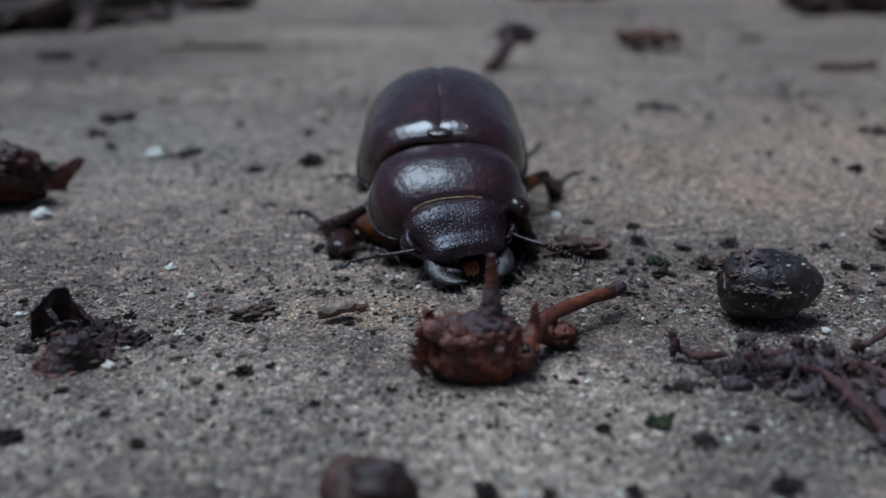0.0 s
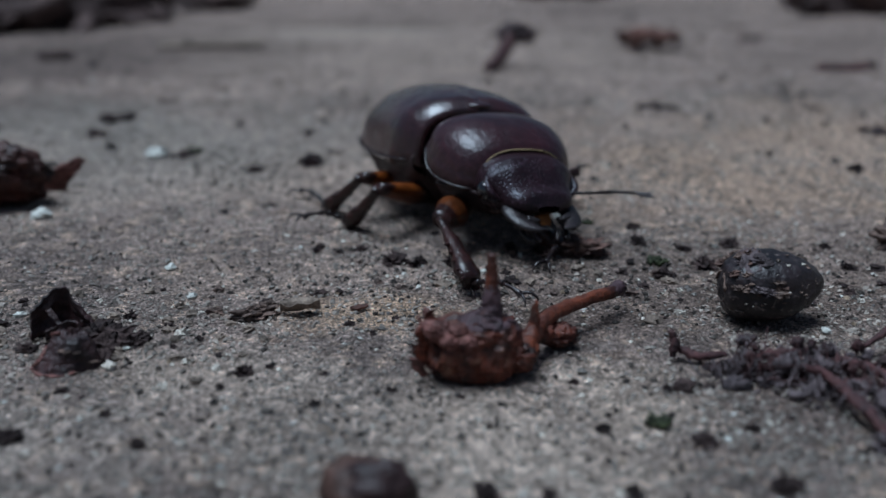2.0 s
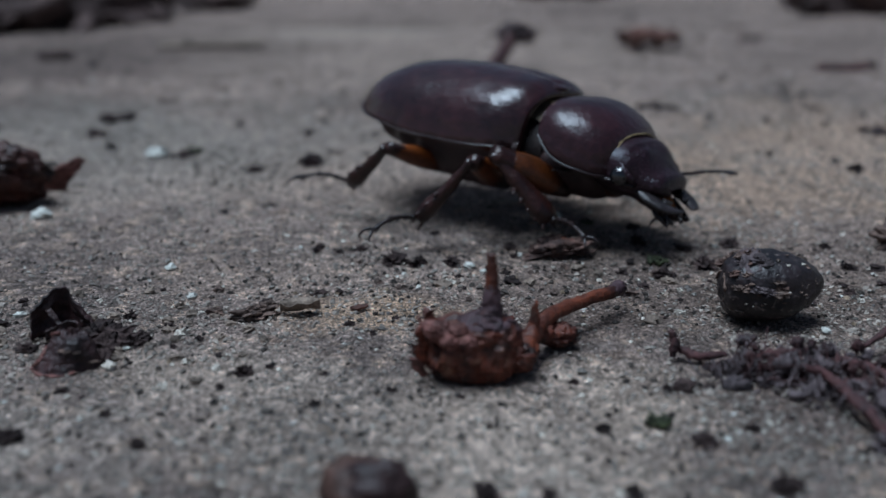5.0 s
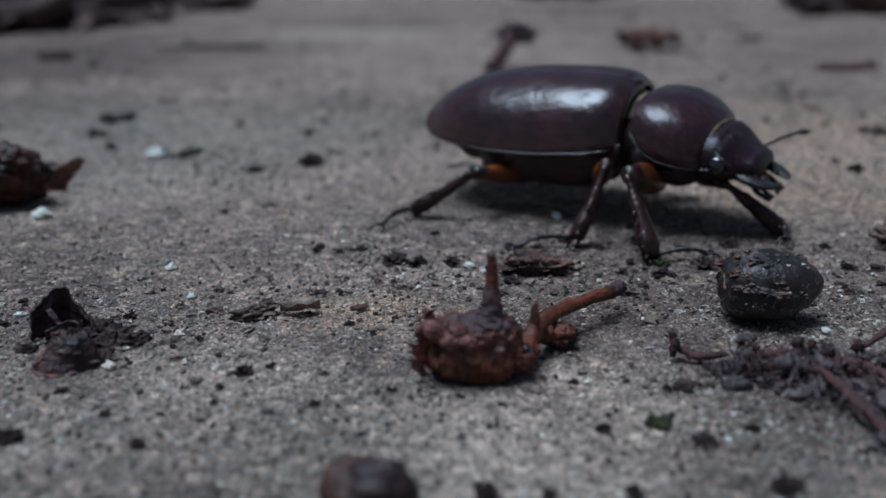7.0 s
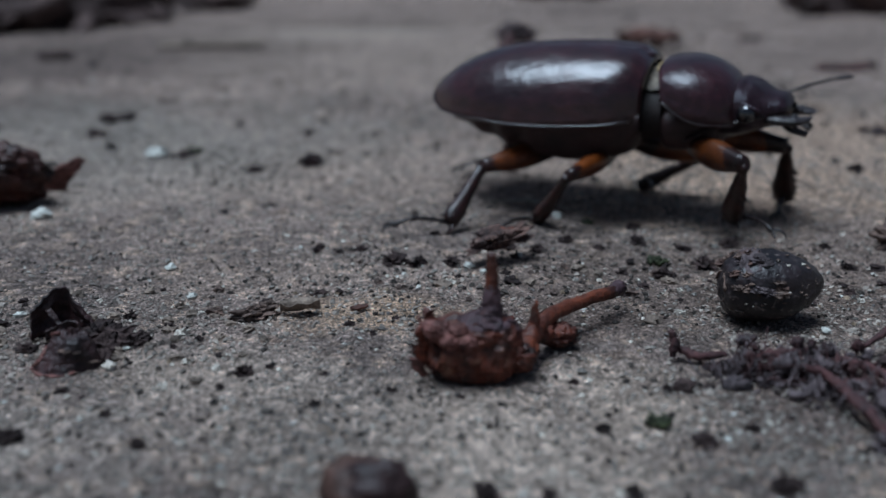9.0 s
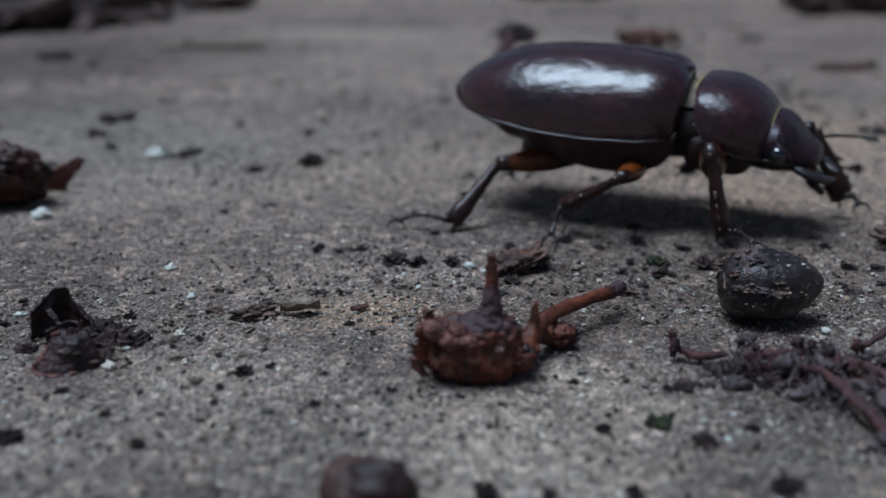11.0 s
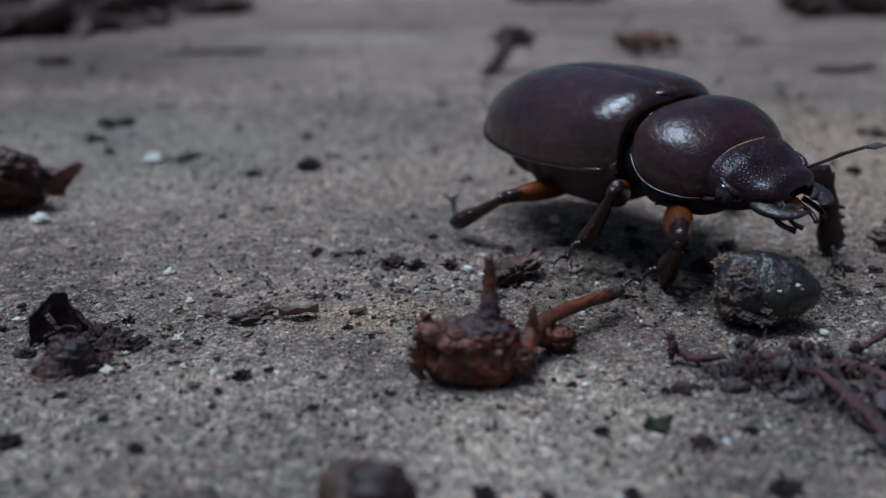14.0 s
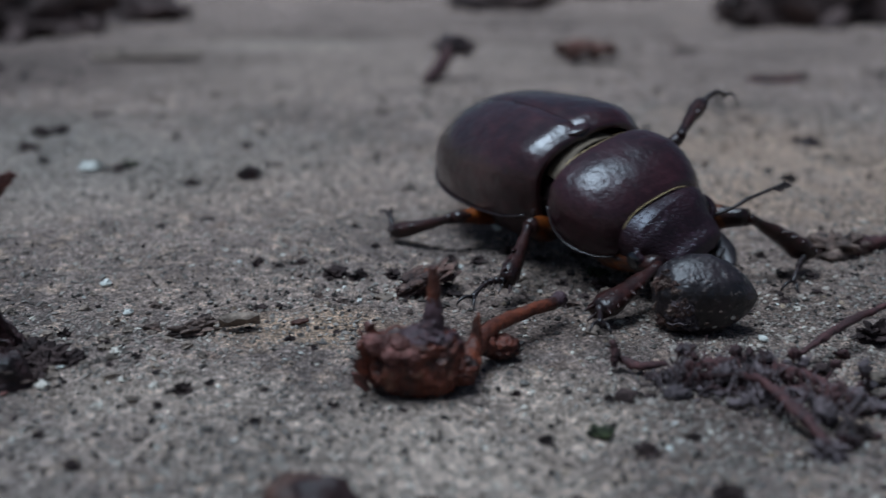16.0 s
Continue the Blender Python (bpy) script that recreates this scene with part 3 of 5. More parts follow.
    def pod(u, v):
        a, b = math.pi * u, 2 * math.pi * v
        d = Vector((math.sin(a) * math.cos(b), math.sin(a) * math.sin(b), math.cos(a)))
        r = 0.85 + crinkled(d, 21, 0.7, 0.3)
        return 5.5 + 1.1 * r * d.x, 4.0 + 0.85 * r * d.y, 0.9 + 0.72 * r * d.z

    part("bract", sheet(36, 44, pod, True), FRUIT, root, "small shrunken bud beside the stalk")
    return root


dried_fruit(1.7, -24.2)


def seed_geo():
    """A stout seed: cut flat at the scar, pointed at the other end, faintly faceted and pocked."""
    def fn(u, v):
        a = 2 * math.pi * v
        x = -3.15 + 6.85 * u
        r = float(np.interp(x, [-3.15, -3.1, -2.85, -2.1, -0.8, 0.4, 1.5, 2.5, 3.2, 3.55, 3.7], [0.0, 0.95, 1.65, 2.28, 2.60, 2.58, 2.25, 1.62, 0.95, 0.45, 0.0]))
        c, s = math.cos(a), math.sin(a)
        d = Vector((x * 0.45, c * 1.3, s * 1.3))
        facet = 1 + 0.035 * math.cos(5 * a + 0.8) + 0.05 * noise.noise(d + Vector((3, 1, 2))) + 0.022 * noise.noise(d * 3.1) + 0.012 * noise.noise(d * 8)
        if -0.3 < a - 0.9 < 0.9 and x < -0.4:
            facet += 0.03 * noise.noise(d * 6 + Vector((9, 0, 0)))
        return x + 0.06 * noise.noise(d * 4), 1.02 * r * facet * c, r * facet * s * (0.94 if s > 0 else 0.92) + 0.1 * max(0, x - 1)
    return sheet(70, 72, fn, True)


def seed_skin(a, b):
    """A point on the seed's coat, by the turn round it and the height."""
    x = 2.9 * math.cos(b) * math.cos(a)
    r = float(np.interp(x, [-3.1, -2.1, -0.8, 0.4, 1.5, 2.5, 3.2], [1.3, 2.28, 2.6, 2.58, 2.25, 1.62, 0.95]))
    t = math.atan2(math.sin(b), math.cos(b) * math.sin(a))
    return x, 1.01 * r * math.cos(t), 0.94 * r * math.sin(t) + 0.1 * max(0, x - 1)


nut = empty("seed", mm(21.45, -15.3, 2.4), "dull black-brown dry seed with a pointed end", "seed")
part("seed_coat", seed_geo(), NUT, nut)
part("scar_rim", tube([(-3.02 - 0.08 * math.sin(a * 3), 1.05 * math.cos(a), 1.0 * math.sin(a)) for a in np.linspace(0.2, 6.0, 40)], [0.10 + 0.05 * math.sin(7 * a) for a in np.linspace(0.2, 6.0, 40)], 7, wobble=0.9), BARK, nut, "pale rim of the seed's scar")
part("husk_scrap", moved(torn_strip([(-1.0, 0, 0), (-0.3, 0.1, 0.18), (0.5, 0, 0.2), (1.1, -0.1, 0.05)], 1.5, 0.04, 1.4), (-1.3, -1.3, 1.8, 32, -18, 20)), GREYT, nut, "brown scrap of husk on the seed")

rng = random.Random(31)
for k in range(90):
    # dry flecks cling to the upper side
    a, b, q = rng.uniform(-2.9, -0.2), rng.uniform(-0.5, 1.2), 0.04 + 0.13 * rng.random() ** 3
    part("seed_fleck", blob((q * 1.3, q, q * 0.5), 0.7, 2.0, 800 + k, 6, 8, 1, seed_skin(a, b)), BARK if k % 4 else PALE, nut)

rng = random.Random(64)
for k in range(26):
    a, b = rng.uniform(2.6, 4.9), rng.uniform(0.15, 1.2)
    q = rng.uniform(0.18, 0.46)
    part("skin_flake", blob((q * 1.2, q, q * 0.5), 1.0, 2.4, 810 + k, 12, 14, 1, seed_skin(a, b)), (CHIPM, BARK, GREYT)[k % 3], nut, "dry brown flake on the seed", smooth=False)


def husk_pair():
    root = empty("husk", on_ground(-23.6, -19.6), "broken dark brown seed husk on the ground", "husk")
    def lower(u, v):
        t, p = math.pi * (0.02 + 0.50 * u), math.pi * 2 * v
        r = 1 + 0.20 * noise.noise(Vector((math.cos(p) * 1.3, math.sin(p) * 1.3, u * 2 + 2))) + 0.10 * noise.noise(Vector((math.cos(p) * 4, math.sin(p) * 4, u * 5))) + 0.05 * noise.noise(Vector((math.cos(p) * 11, math.sin(p) * 11, u * 13)))
        flare = 1 + 0.25 * max(0, u - 0.8) / 0.2 * (1 if math.cos(p) < 0.3 else 0.3)
        return 1.7 * r * flare * math.sin(t) * math.cos(p) + 0.3 * math.cos(t), 1.35 * r * flare * math.sin(t) * math.sin(p), 2.15 * max(0.0, math.cos(t)) ** 0.85 * r

    part("lower_shell", moved(sheet(48, 72, lower, True), (1.1, -3.0, 0.05, 0, 0, 12)), HUSK, root, "glossy dark brown curled shell")
    rim = [Vector(lower(0.98, 0.30 + 0.5 * k / 20)) * 1.03 + Vector((0, 0, 0.08)) for k in range(21)]
    part("rim", moved(tube(rim, [0.10 + 0.05 * math.sin(k * 1.7) for k in range(21)], 7, wobble=0.5), (1.1, -3.0, 0.05, 0, 0, 12)), FRUITP, root, "thin pinkish-brown rim")

    ridge = [Vector(lower(0.98 - 0.80 * k / 20, 0.46 + 0.10 * math.sin(k * 0.4))) * 1.02 + Vector((0, 0, 0.04)) for k in range(21)]
    part("ridge", moved(tube(ridge, [0.11 + 0.04 * math.sin(k * 2.1) for k in range(21)], 7, wobble=0.5), (1.1, -3.0, 0.05, 0, 0, 12)), FRUITP, root, "thin pinkish-brown ridge")

    def upper(u, v):
        # a curved upright shard, ragged along its top
        k = v - 0.5
        tall = 3.6 * (1 - 1.5 * abs(k + 0.08) ** 1.2) * (1 + 0.22 * noise.noise(Vector((v * 7, 2.2, 1))) + 0.12 * noise.noise(Vector((v * 19, 1.0, 4))))
        bow = 1.9 * math.cos(2.3 * k)
        wob = 0.45 * noise.noise(Vector((u * 3, v * 5, 7))) + 0.14 * noise.noise(Vector((u * 9, v * 13, 2)))
        return 2.2 * math.sin(2.3 * k), bow * (1 - 0.35 * u * u) - 1.2 + wob, tall * u

    shard = sheet(26, 34, upper)
    inner = ([Vector((p[0] * 0.95, p[1] - 0.16, p[2] * 0.985)) for p in shard[0]], [f[::-1] for f in shard[1]])
    nn, cc = len(shard[0]), 35
    rim_ids = list(range(cc)) + [i * cc + 34 for i in range(1, 27)] + [26 * cc + j for j in range(33, -1, -1)] + [i * cc for i in range(25, 0, -1)]
    solid = join(shard, inner)
    solid = (solid[0], solid[1] + [(a, a + nn, b + nn, b) for a, b in zip(rim_ids, rim_ids[1:] + rim_ids[:1])])
    for k, (u, v, q) in enumerate([(0.55, 0.72, 0.34), (0.62, 0.80, 0.26), (0.85, 0.90, 0.3)]):
        part("ginger_patch", moved(blob((q * 0.9, q * 0.7, q * 0.16), 1.0, 3.2, 640 + k, 14, 18, 1, lower(u, v)), (1.1, -3.0, 0.05, 0, 0, 12)), BARK, root, "ginger patch of dry skin")
    part("upper_shell", moved(solid, (-0.7, 1.4, 0.0, -6, 4, 12)), HUSK, root, "jagged blackish shell fragment")
    part("inner_shell", moved(([Vector((p[0] * 0.8 + 0.9, p[1] - 0.7, p[2] * 0.62)) for p in solid[0]], solid[1]), (-0.5, 1.2, 0.0, 8, 14, -14)), HUSK, root, "second blackish shard leaning on the first")
    part("fold", moved(torn_strip([(-0.7, 0, 0.9), (-0.2, -0.2, 0.3), (0.4, -0.3, -0.5), (0.8, -0.3, -0.9)], 0.36, 0.08, 0.4), (-0.4, 0.3, 1.5, 0, 0, 0)), HUSK, root, "greyish fold of the shell")
    for k, (x, y, q) in enumerate([(1.7, 0.9, 0.75), (2.6, 0.2, 0.6), (3.1, -1.0, 0.5), (0.8, 1.6, 0.5), (2.2, 1.7, 0.45), (3.6, 0.6, 0.4), (-2.2, -0.9, 0.45), (3.0, -2.6, 0.5), (2.9, 1.1, 0.7), (3.9, -0.2, 0.65), (1.6, 2.4, 0.6), (4.4, 0.8, 0.5), (2.4, -0.7, 0.6)]):
        part("core_crumb", blob((q * 1.2, q, q * 0.8), 0.9, 2.3, 24 + k, 16, 20, 1, (x, y, q * 0.45)), SOIL, root, smooth=False)
    return root


husk_pair()
rng = random.Random(77)
for k in range(84):
    # broken bits lie round the husk
    a, r = rng.uniform(0, 6.3), 2.5 + 6.5 * rng.random()
    q = 0.12 + 0.3 * rng.random() ** 1.6
    mat, word = ((SOIL, "dark"), (GRAVEL, "grey"), (PALE, "pale"))[0 if k % 5 == 0 else 2 if k % 7 == 0 else 1]
    x, y = -20.8 + r * math.cos(a) * 1.3, -18.2 + r * math.sin(a)
    thing("gravel_bit", blob((q * 1.2, q, q * 0.7), 0.8, 1.8, 600 + k, 7, 9, 1, (0, 0, q * 0.35)), mat, on_ground(x, y, 0, 0, 0, rng.uniform(0, 360)), word + " bit of gravel beside the husk", "gravel", "gravel round the husk", smooth=False)

rng = random.Random(5)
for k in range(110):
    # rubble kicked up along the beetle's way
    cx, cy, sx, sy = ((-4, -8, 4, 2), (3, -7, 4, 2), (8, -9, 4, 2.5), (15, -11, 3, 3), (19, -7, 4, 2.5), (29, -10, 4, 3), (-15, -13, 5, 3), (6, -16, 4, 3))[k % 8]
    x, y, q = rng.gauss(cx, sx), rng.gauss(cy, sy), 0.13 + 0.34 * rng.random() ** 2
    mat, word = ((SOIL, "dark"), (GRAVEL, "grey"), (BARK, "brown"), (SOIL, "dark"), (GRAVEL, "grey"), (PALE, "pale"))[k % 6]
    if mat is PALE:
        q *= 0.6
    thing("gravel_bit", blob((q * 1.3, q, q * 0.7), 0.9, 1.9, 900 + k, 7, 9, 1, (0, 0, q * 0.35)), mat, on_ground(x, y, 0, 0, 0, rng.uniform(0, 360)), word + " bit of rubble on the ground", "gravel", "rubble on the ground", smooth=False)

# the large red-brown fruit at the side, with a paler flap and a pale pebble
big = empty("fruit_lump", on_ground(-42.0, 13.8), "large dark red dried fruit lump with a lit orange top edge", "fruit")


def lump(u, v):
    a, b = math.pi * u, 2 * math.pi * v
    d = Vector((math.sin(a) * math.cos(b), math.sin(a) * math.sin(b), math.cos(a)))
    r = 0.95 + crinkled(d, 31.0, 0.42, 0.16)
    z = 3.1 * r * d.z + 2.9
    over = 0.72 + 0.28 * min(1.0, max(0.0, z / 3.6))
    return 5.5 * r * d.x, 3.4 * r * d.y * over - 0.25 * z, z


# the flesh colour carries the shade under the overhang
part("lump_flesh", sheet(70, 90, lump, True), LUMP, big, "wrinkled red flesh darkened for shade, undercut beneath")
rng = random.Random(9)
# orange-red strips, added to stand for the lit top edge
for k in range(11):
    x = -4.2 + 0.85 * k
    z = 5.2 - 0.045 * (x + 2) ** 2 - (0.5 if x > 3 else 0)
    part("lit_rim", torn_strip([(x - 0.3, -1.5, z - 1.5), (x, -1.9, z - 0.7), (x + 0.2, -1.8, z), (x + rng.uniform(-0.4, 0.6), -1.5, z + rng.uniform(0.1, 0.5))], rng.uniform(1.0, 1.5), 0.12, k * 1.9), (STEM, FRUITP, FRUIT)[k % 3], big, "orange-red skin strip for the lit top edge")
flap = thing("skin_flap", torn_strip([(-1.5, 0.3, 0.1), (-0.7, 0.1, 1.5), (0.6, 0.0, 2.4), (1.6, 0.2, 3.3)], 2.5, 0.16, 3.4, 22, 8), FRUITP, on_ground(-35.9, 17.6), "pale pinkish-brown curled flap of fruit skin", "fruit skin")

near = empty("acorn_cap", on_ground(-3.6, -38.6), "brown rounded seed cap with a dark hollow", "seed cap")
part("cap", blob((2.0, 1.7, 1.45), 0.22, 1.5, 41, 22, 28, 1, (-0.1, 0, 0.9)), CAPM, near, "brown cap")
part("cap_core", blob((1.7, 1.5, 1.35), 0.35, 1.6, 42, 16, 22, 1, (0.7, -0.3, 1.15)), BELLY, near, "blackish core")


def twig_tangle():
    """Thin russet stalks with grey fibrous tufts."""
    root = empty("twig_tangle", on_ground(18.6, -25.2), "tangle of thin russet twigs with grey fibres", "twigs")
    lines = [
        [(-4.6, 3.2, 0.9), (-3.4, 2.3, 0.6), (-1.6, 2.4, 0.7)],
        [(-0.8, 2.0, 0.6), (1.6, 1.6, 1.1), (3.8, 2.4, 1.0)],
        [(7.0, 3.6, 0.6), (9.0, 4.6, 1.4), (11.5, 6.2, 1.9), (14.5, 8.0, 2.2)],
        [(4.2, 1.8, 0.7), (5.8, 0.4, 0.8), (7.4, -1.8, 0.6)],
        [(1.6, 0.6, 1.0), (2.8, -2.0, 1.3), (3.6, -5.2, 1.0), (4.2, -8.0, 0.5)],
        [(-4.8, 2.6, 0.4), (-4.7, 2.8, 1.2), (-4.9, 3.0, 2.0)],
    ]
    for i, (x, y, q) in enumerate([(13.6, 7.4, 1.3), (4.2, -8.0, 1.0), (5.6, -7.0, 0.8), (6.8, -6.0, 0.7), (0.2, -0.6, 0.8), (1.4, -0.4, 0.7), (2.2, 0.2, 0.9), (5.0, -1.4, 0.8), (-2.6, 1.6, 0.6)]):
        q *= 0.75
        part("dark_crumb", blob((q, q * 0.8, q * 0.6), 1.2, 2.6, 500 + i, 18, 24, 1, (x, y, q * 0.35)), (SOIL, GREYT, HUSK)[i % 3], root, smooth=False)
    for i, line in enumerate(lines):
        part("twig", bar(line, [0.16, 0.30, 0.28, 0.16] if i != 4 else [0.16, 0.30, 0.34, 0.25], 16, 8, wobble=0.7, seed=i), TWIG, root)
    rng = random.Random(12)
    for i, (x, y, s) in enumerate([(-0.6, 1.3, 1.0), (0.5, 0.2, 1.3), (1.9, 0.9, 1.0), (3.2, 0.3, 1.2), (4.6, 1.0, 0.9), (2.6, -2.2, 0.9), (5.2, -4.6, 1.3), (6.3, -2.8, 1.1), (-1.6, 0.6, 0.7)]):
        bits = [blob((s * 0.5, s * 0.42, s * 0.6), 1.1, 2.8, 50 + i, 12, 16, 1, (x, y, s * 0.45))]
        for k in range(32):
            a, l = rng.uniform(0, 6.3), rng.uniform(0.9, 2.3) * s
            px, py, b = x + rng.gauss(0, 0.9) * s, y + rng.gauss(0, 0.6) * s, a + rng.uniform(-1.2, 1.2)
            bits.append(tube([(px, py, 0.1), (px + 0.5 * l * math.cos(a), py + 0.5 * l * math.sin(a), rng.uniform(0.2, 1.5) * s), (px + 0.5 * l * (math.cos(a) + math.cos(b)), py + 0.5 * l * (math.sin(a) + math.sin(b)), rng.uniform(0.1, 1.8) * s)], [0.06, 0.05, 0.02], 5))
        part("tuft", join(*bits), (GREYT, TWIG, GREYT)[i % 3], root, "grey fibrous tuft", kind="stuff")
    for i in range(18):
        # dried flower heads on short stalks
        x, y, z, q = rng.uniform(-1.5, 11), rng.gauss(0.8, 1.3), rng.uniform(0.7, 2.0), rng.uniform(0.22, 0.5)
        lean = rng.uniform(-0.7, 0.7)
        sprig = part("sprig", bar([(x - lean, y, 0.05), (x - 0.4 * lean, y + 0.1, z * 0.6), (x, y + 0.2, z)], [0.10, 0.08, 0.07], 8, 6, wobble=0.4, seed=i), TWIG, root, "thin dry stalk")
        part("flower_head", blob((q, q * 0.8, q), 1.0, 2.6, 700 + i, 10, 12, 1, (x, y + 0.2, z + 0.4 * q)), (HUSK, GREYT, TWIG)[i % 3], sprig, "withered flower head")
    for i in range(70):
        # dark crumbs and fibres caught between the twigs
        x, y, q = rng.uniform(-5, 13), rng.gauss(0.0, 2.6), 0.14 + 0.4 * rng.random() ** 2
        y -= 0.35 * max(0, x - 2) * rng.uniform(-0.6, 1.6)
        part("caught_crumb", blob((q * 1.3, q, q * 0.7), 0.9, 2.0, 530 + i, 8, 10, 1, (x, y, q * 0.4)), (SOIL, GREYT, GRAVEL, GREYT, TWIG)[i % 5], root)
    return root


twig_tangle()

clod = empty("soil_clod", on_ground(37.6, 0.4), "grey-brown soil clod stuck on a thin twig", "soil clod")
part("clod_body", blob((2.0, 1.5, 1.25), 0.9, 1.9, 91, 24, 30, 1, (-0.4, 0, 0.75)), BARK, clod, "crumbly grey-brown soil")
part("clod_tail", bar([(0.8, 0.2, 0.7), (3.0, 1.2, 0.6), (5.0, 2.2, 0.7), (9.0, 4.2, 1.0)], [0.9, 0.6, 0.4, 0.3], 18, 10, wobble=0.6, seed=5), TWIG, clod, "thin russet twig")

# far twig, leaf scraps and sticks
far_twig = empty("broken_twig", on_ground(9.5, 96), "dark reddish broken twig standing on the ground", "twig")
part("stick", bar([(-2.2, -4, 0.4), (0.2, 0, 2.5), (2.0, 3, 5.2)], [0.9, 1.3, 1.3], 12, 9, wobble=0.5), TWIG, far_twig)
part("stub", blob((3.2, 1.6, 1.5), 0.7, 1.5, 61, 14, 18, 1, (2.6, 3, 5.4)), HUSK, far_twig)


def scrap(x, y, l, w, turn, seed, mat, label, category="leaf scrap", curl=0.5, thick=0.06):
    def fn(u, v):
        e = math.sin(math.pi * min(1, u * 0.94 + 0.03)) ** 0.6
        px, py = (u - 0.5) * l, (v - 0.5) * w * e * (1 + 0.4 * noise.noise(Vector((u * 4, v * 2, seed))))
        return px, py, curl * ((v - 0.5) ** 2 * 1.6 + 0.3 * noise.noise(Vector((u * 2.5, v * 2, seed * 2.0))) + 0.25)
    top = sheet(14, 8, fn)
    n = len(top[0])
    verts = [Vector(q) for q in top[0]] + [Vector(q) - Vector((0, 0, thick)) for q in top[0]]
    faces = list(top[1]) + [tuple(i + n for i in f[::-1]) for f in top[1]]
    rim = [i for i in range(9)] + [i * 9 + 8 for i in range(1, 15)] + [14 * 9 + i for i in range(7, -1, -1)] + [i * 9 for i in range(13, 0, -1)]
    for a, b in zip(rim, rim[1:] + rim[:1]):
        faces.append((a, a + n, b + n, b))
    return thing("leaf_scrap" if category == "leaf scrap" else "bark_chip", (verts, faces), mat, on_ground(x, y, 0.1, 0, 0, turn), label, category)


for x, y, l, w, turn, s in ((37.5, 126, 8, 7, -10, 4), (41.5, 120, 7, 5, 40, 6), (36, 118, 5, 4, 70, 8)):
    scrap(x, y, l, w, turn, s, LEAF, "rust-brown dead leaf scrap on the ground", curl=5.0, thick=0.3)
scrap(66, 95, 9.5, 2.2, 8, 5, TWIG, "thin dark bark strip on the ground", "bark chip", curl=1.5, thick=0.6)
thing("soil_crumb", join(blob((1.2, 0.62, 0.5), 0.8, 2.4, 55, 22, 28, 1, (0, 0, 0.35)), blob((0.5, 0.4, 0.4), 0.9, 2.4, 56, 12, 16, 1, (1.0, 0.4, 0.6))), BARK, on_ground(-12.6, -15.0, 0, 0, 0, 18), "knobbly grey-brown soil crumb on the ground", "soil crumb", "soil crumbs on the ground", smooth=False)
chip = scrap(-9.6, -14.6, 2.7, 1.3, 10, 8, GRAVEL, "small grey-brown curled leaf scrap on the ground", curl=1.5)
scrap(-5.7, -13.6, 1.3, 0.6, 25, 9, LEAF, "tiny brown leaf scrap on the ground", curl=0.5)


def bark_chip():
    """A torn chip of bark: flaky splinters lying across one another."""
    rng = random.Random(12)
    root = empty("bark_chip", on_ground(5.3, -6.4, 0.8, 0, -22, 25), "flaky splintered red-brown bark chip on the ground", "bark chip")
    part("chip_body", blob((2.1, 0.95, 0.55), 0.9, 2.2, 77, 30, 40, 0.85), CHIPM, root, "layered red-brown bark", smooth=False)
    for k in range(13):
        y, z, l, a = rng.uniform(-0.9, 0.9), rng.uniform(-0.45, 0.7), rng.uniform(0.9, 2.1), rng.uniform(-0.3, 0.3)
        x0 = rng.uniform(-0.7, 0.7)
        part("splinter", bar([(x0 - l, y - a * l, z + rng.uniform(-0.2, 0.2)), (x0, y, z), (x0 + l, y + a * l, z + rng.uniform(-0.15, 0.4))], [0.06, 0.30, 0.26, 0.05], 12, 7, flat=1.6, wobble=0.9, seed=k), (CHIPM, BARK, CHIPM, STEM)[k % 4], root)
    return root


bark = bark_chip()
thing("grass_sliver", bar([(4.3, 13.6, 0.25), (6.4, 13.5, 0.35), (9.0, 12.6, 0.4), (12.9, 9.4, 0.25)], [0.04, 0.10, 0.10, 0.03], 22, 6, flat=2.0), STRAW, Matrix(), "pale dry grass sliver on the ground", "dry grass")
for x, y, l, turn, s in ((-44.0, 124, 20, 4, 1),):
    scrap(x, y, l, 2.2, turn, s, GRAVEL, "weathered grey bark strip on the ground", "bark chip", curl=2, thick=0.8)


def crumb(x, y, s, seed, mat=SOIL, label="dark brown soil crumb on the ground", name="soil_crumb", category="soil crumb", tall=0.55):
    s *= 0.72 if y < 30 else 0.62
    rng = random.Random(seed)
    root = empty(name, on_ground(x, y, 0, 0, 0, rng.uniform(0, 360)), label, category, category + "s on the ground")
    far = y > 30
    if not far:
        part("lump", blob((s, s * 0.75, s * tall), 1.3, 2.6, seed, 16, 20, 1, (0, 0, s * tall * 0.5)), mat, root, smooth=False)
    for k in range(12 if far else 5):
        # bits broken off it; farther ones have fallen apart
        q = s * (rng.uniform(0.16, 0.40) if far else rng.uniform(0.15, 0.42))
        a, r = rng.uniform(0, 6.3), s * (1.5 * rng.random() if far else rng.uniform(0.6, 1.4))
        part("bit", blob((q, q, q * 0.75), 0.8, 2.0, seed + k + 100, 7, 9, 1, (math.cos(a) * r, math.sin(a) * r, q * 0.35)), mat, root, smooth=False)
    return root


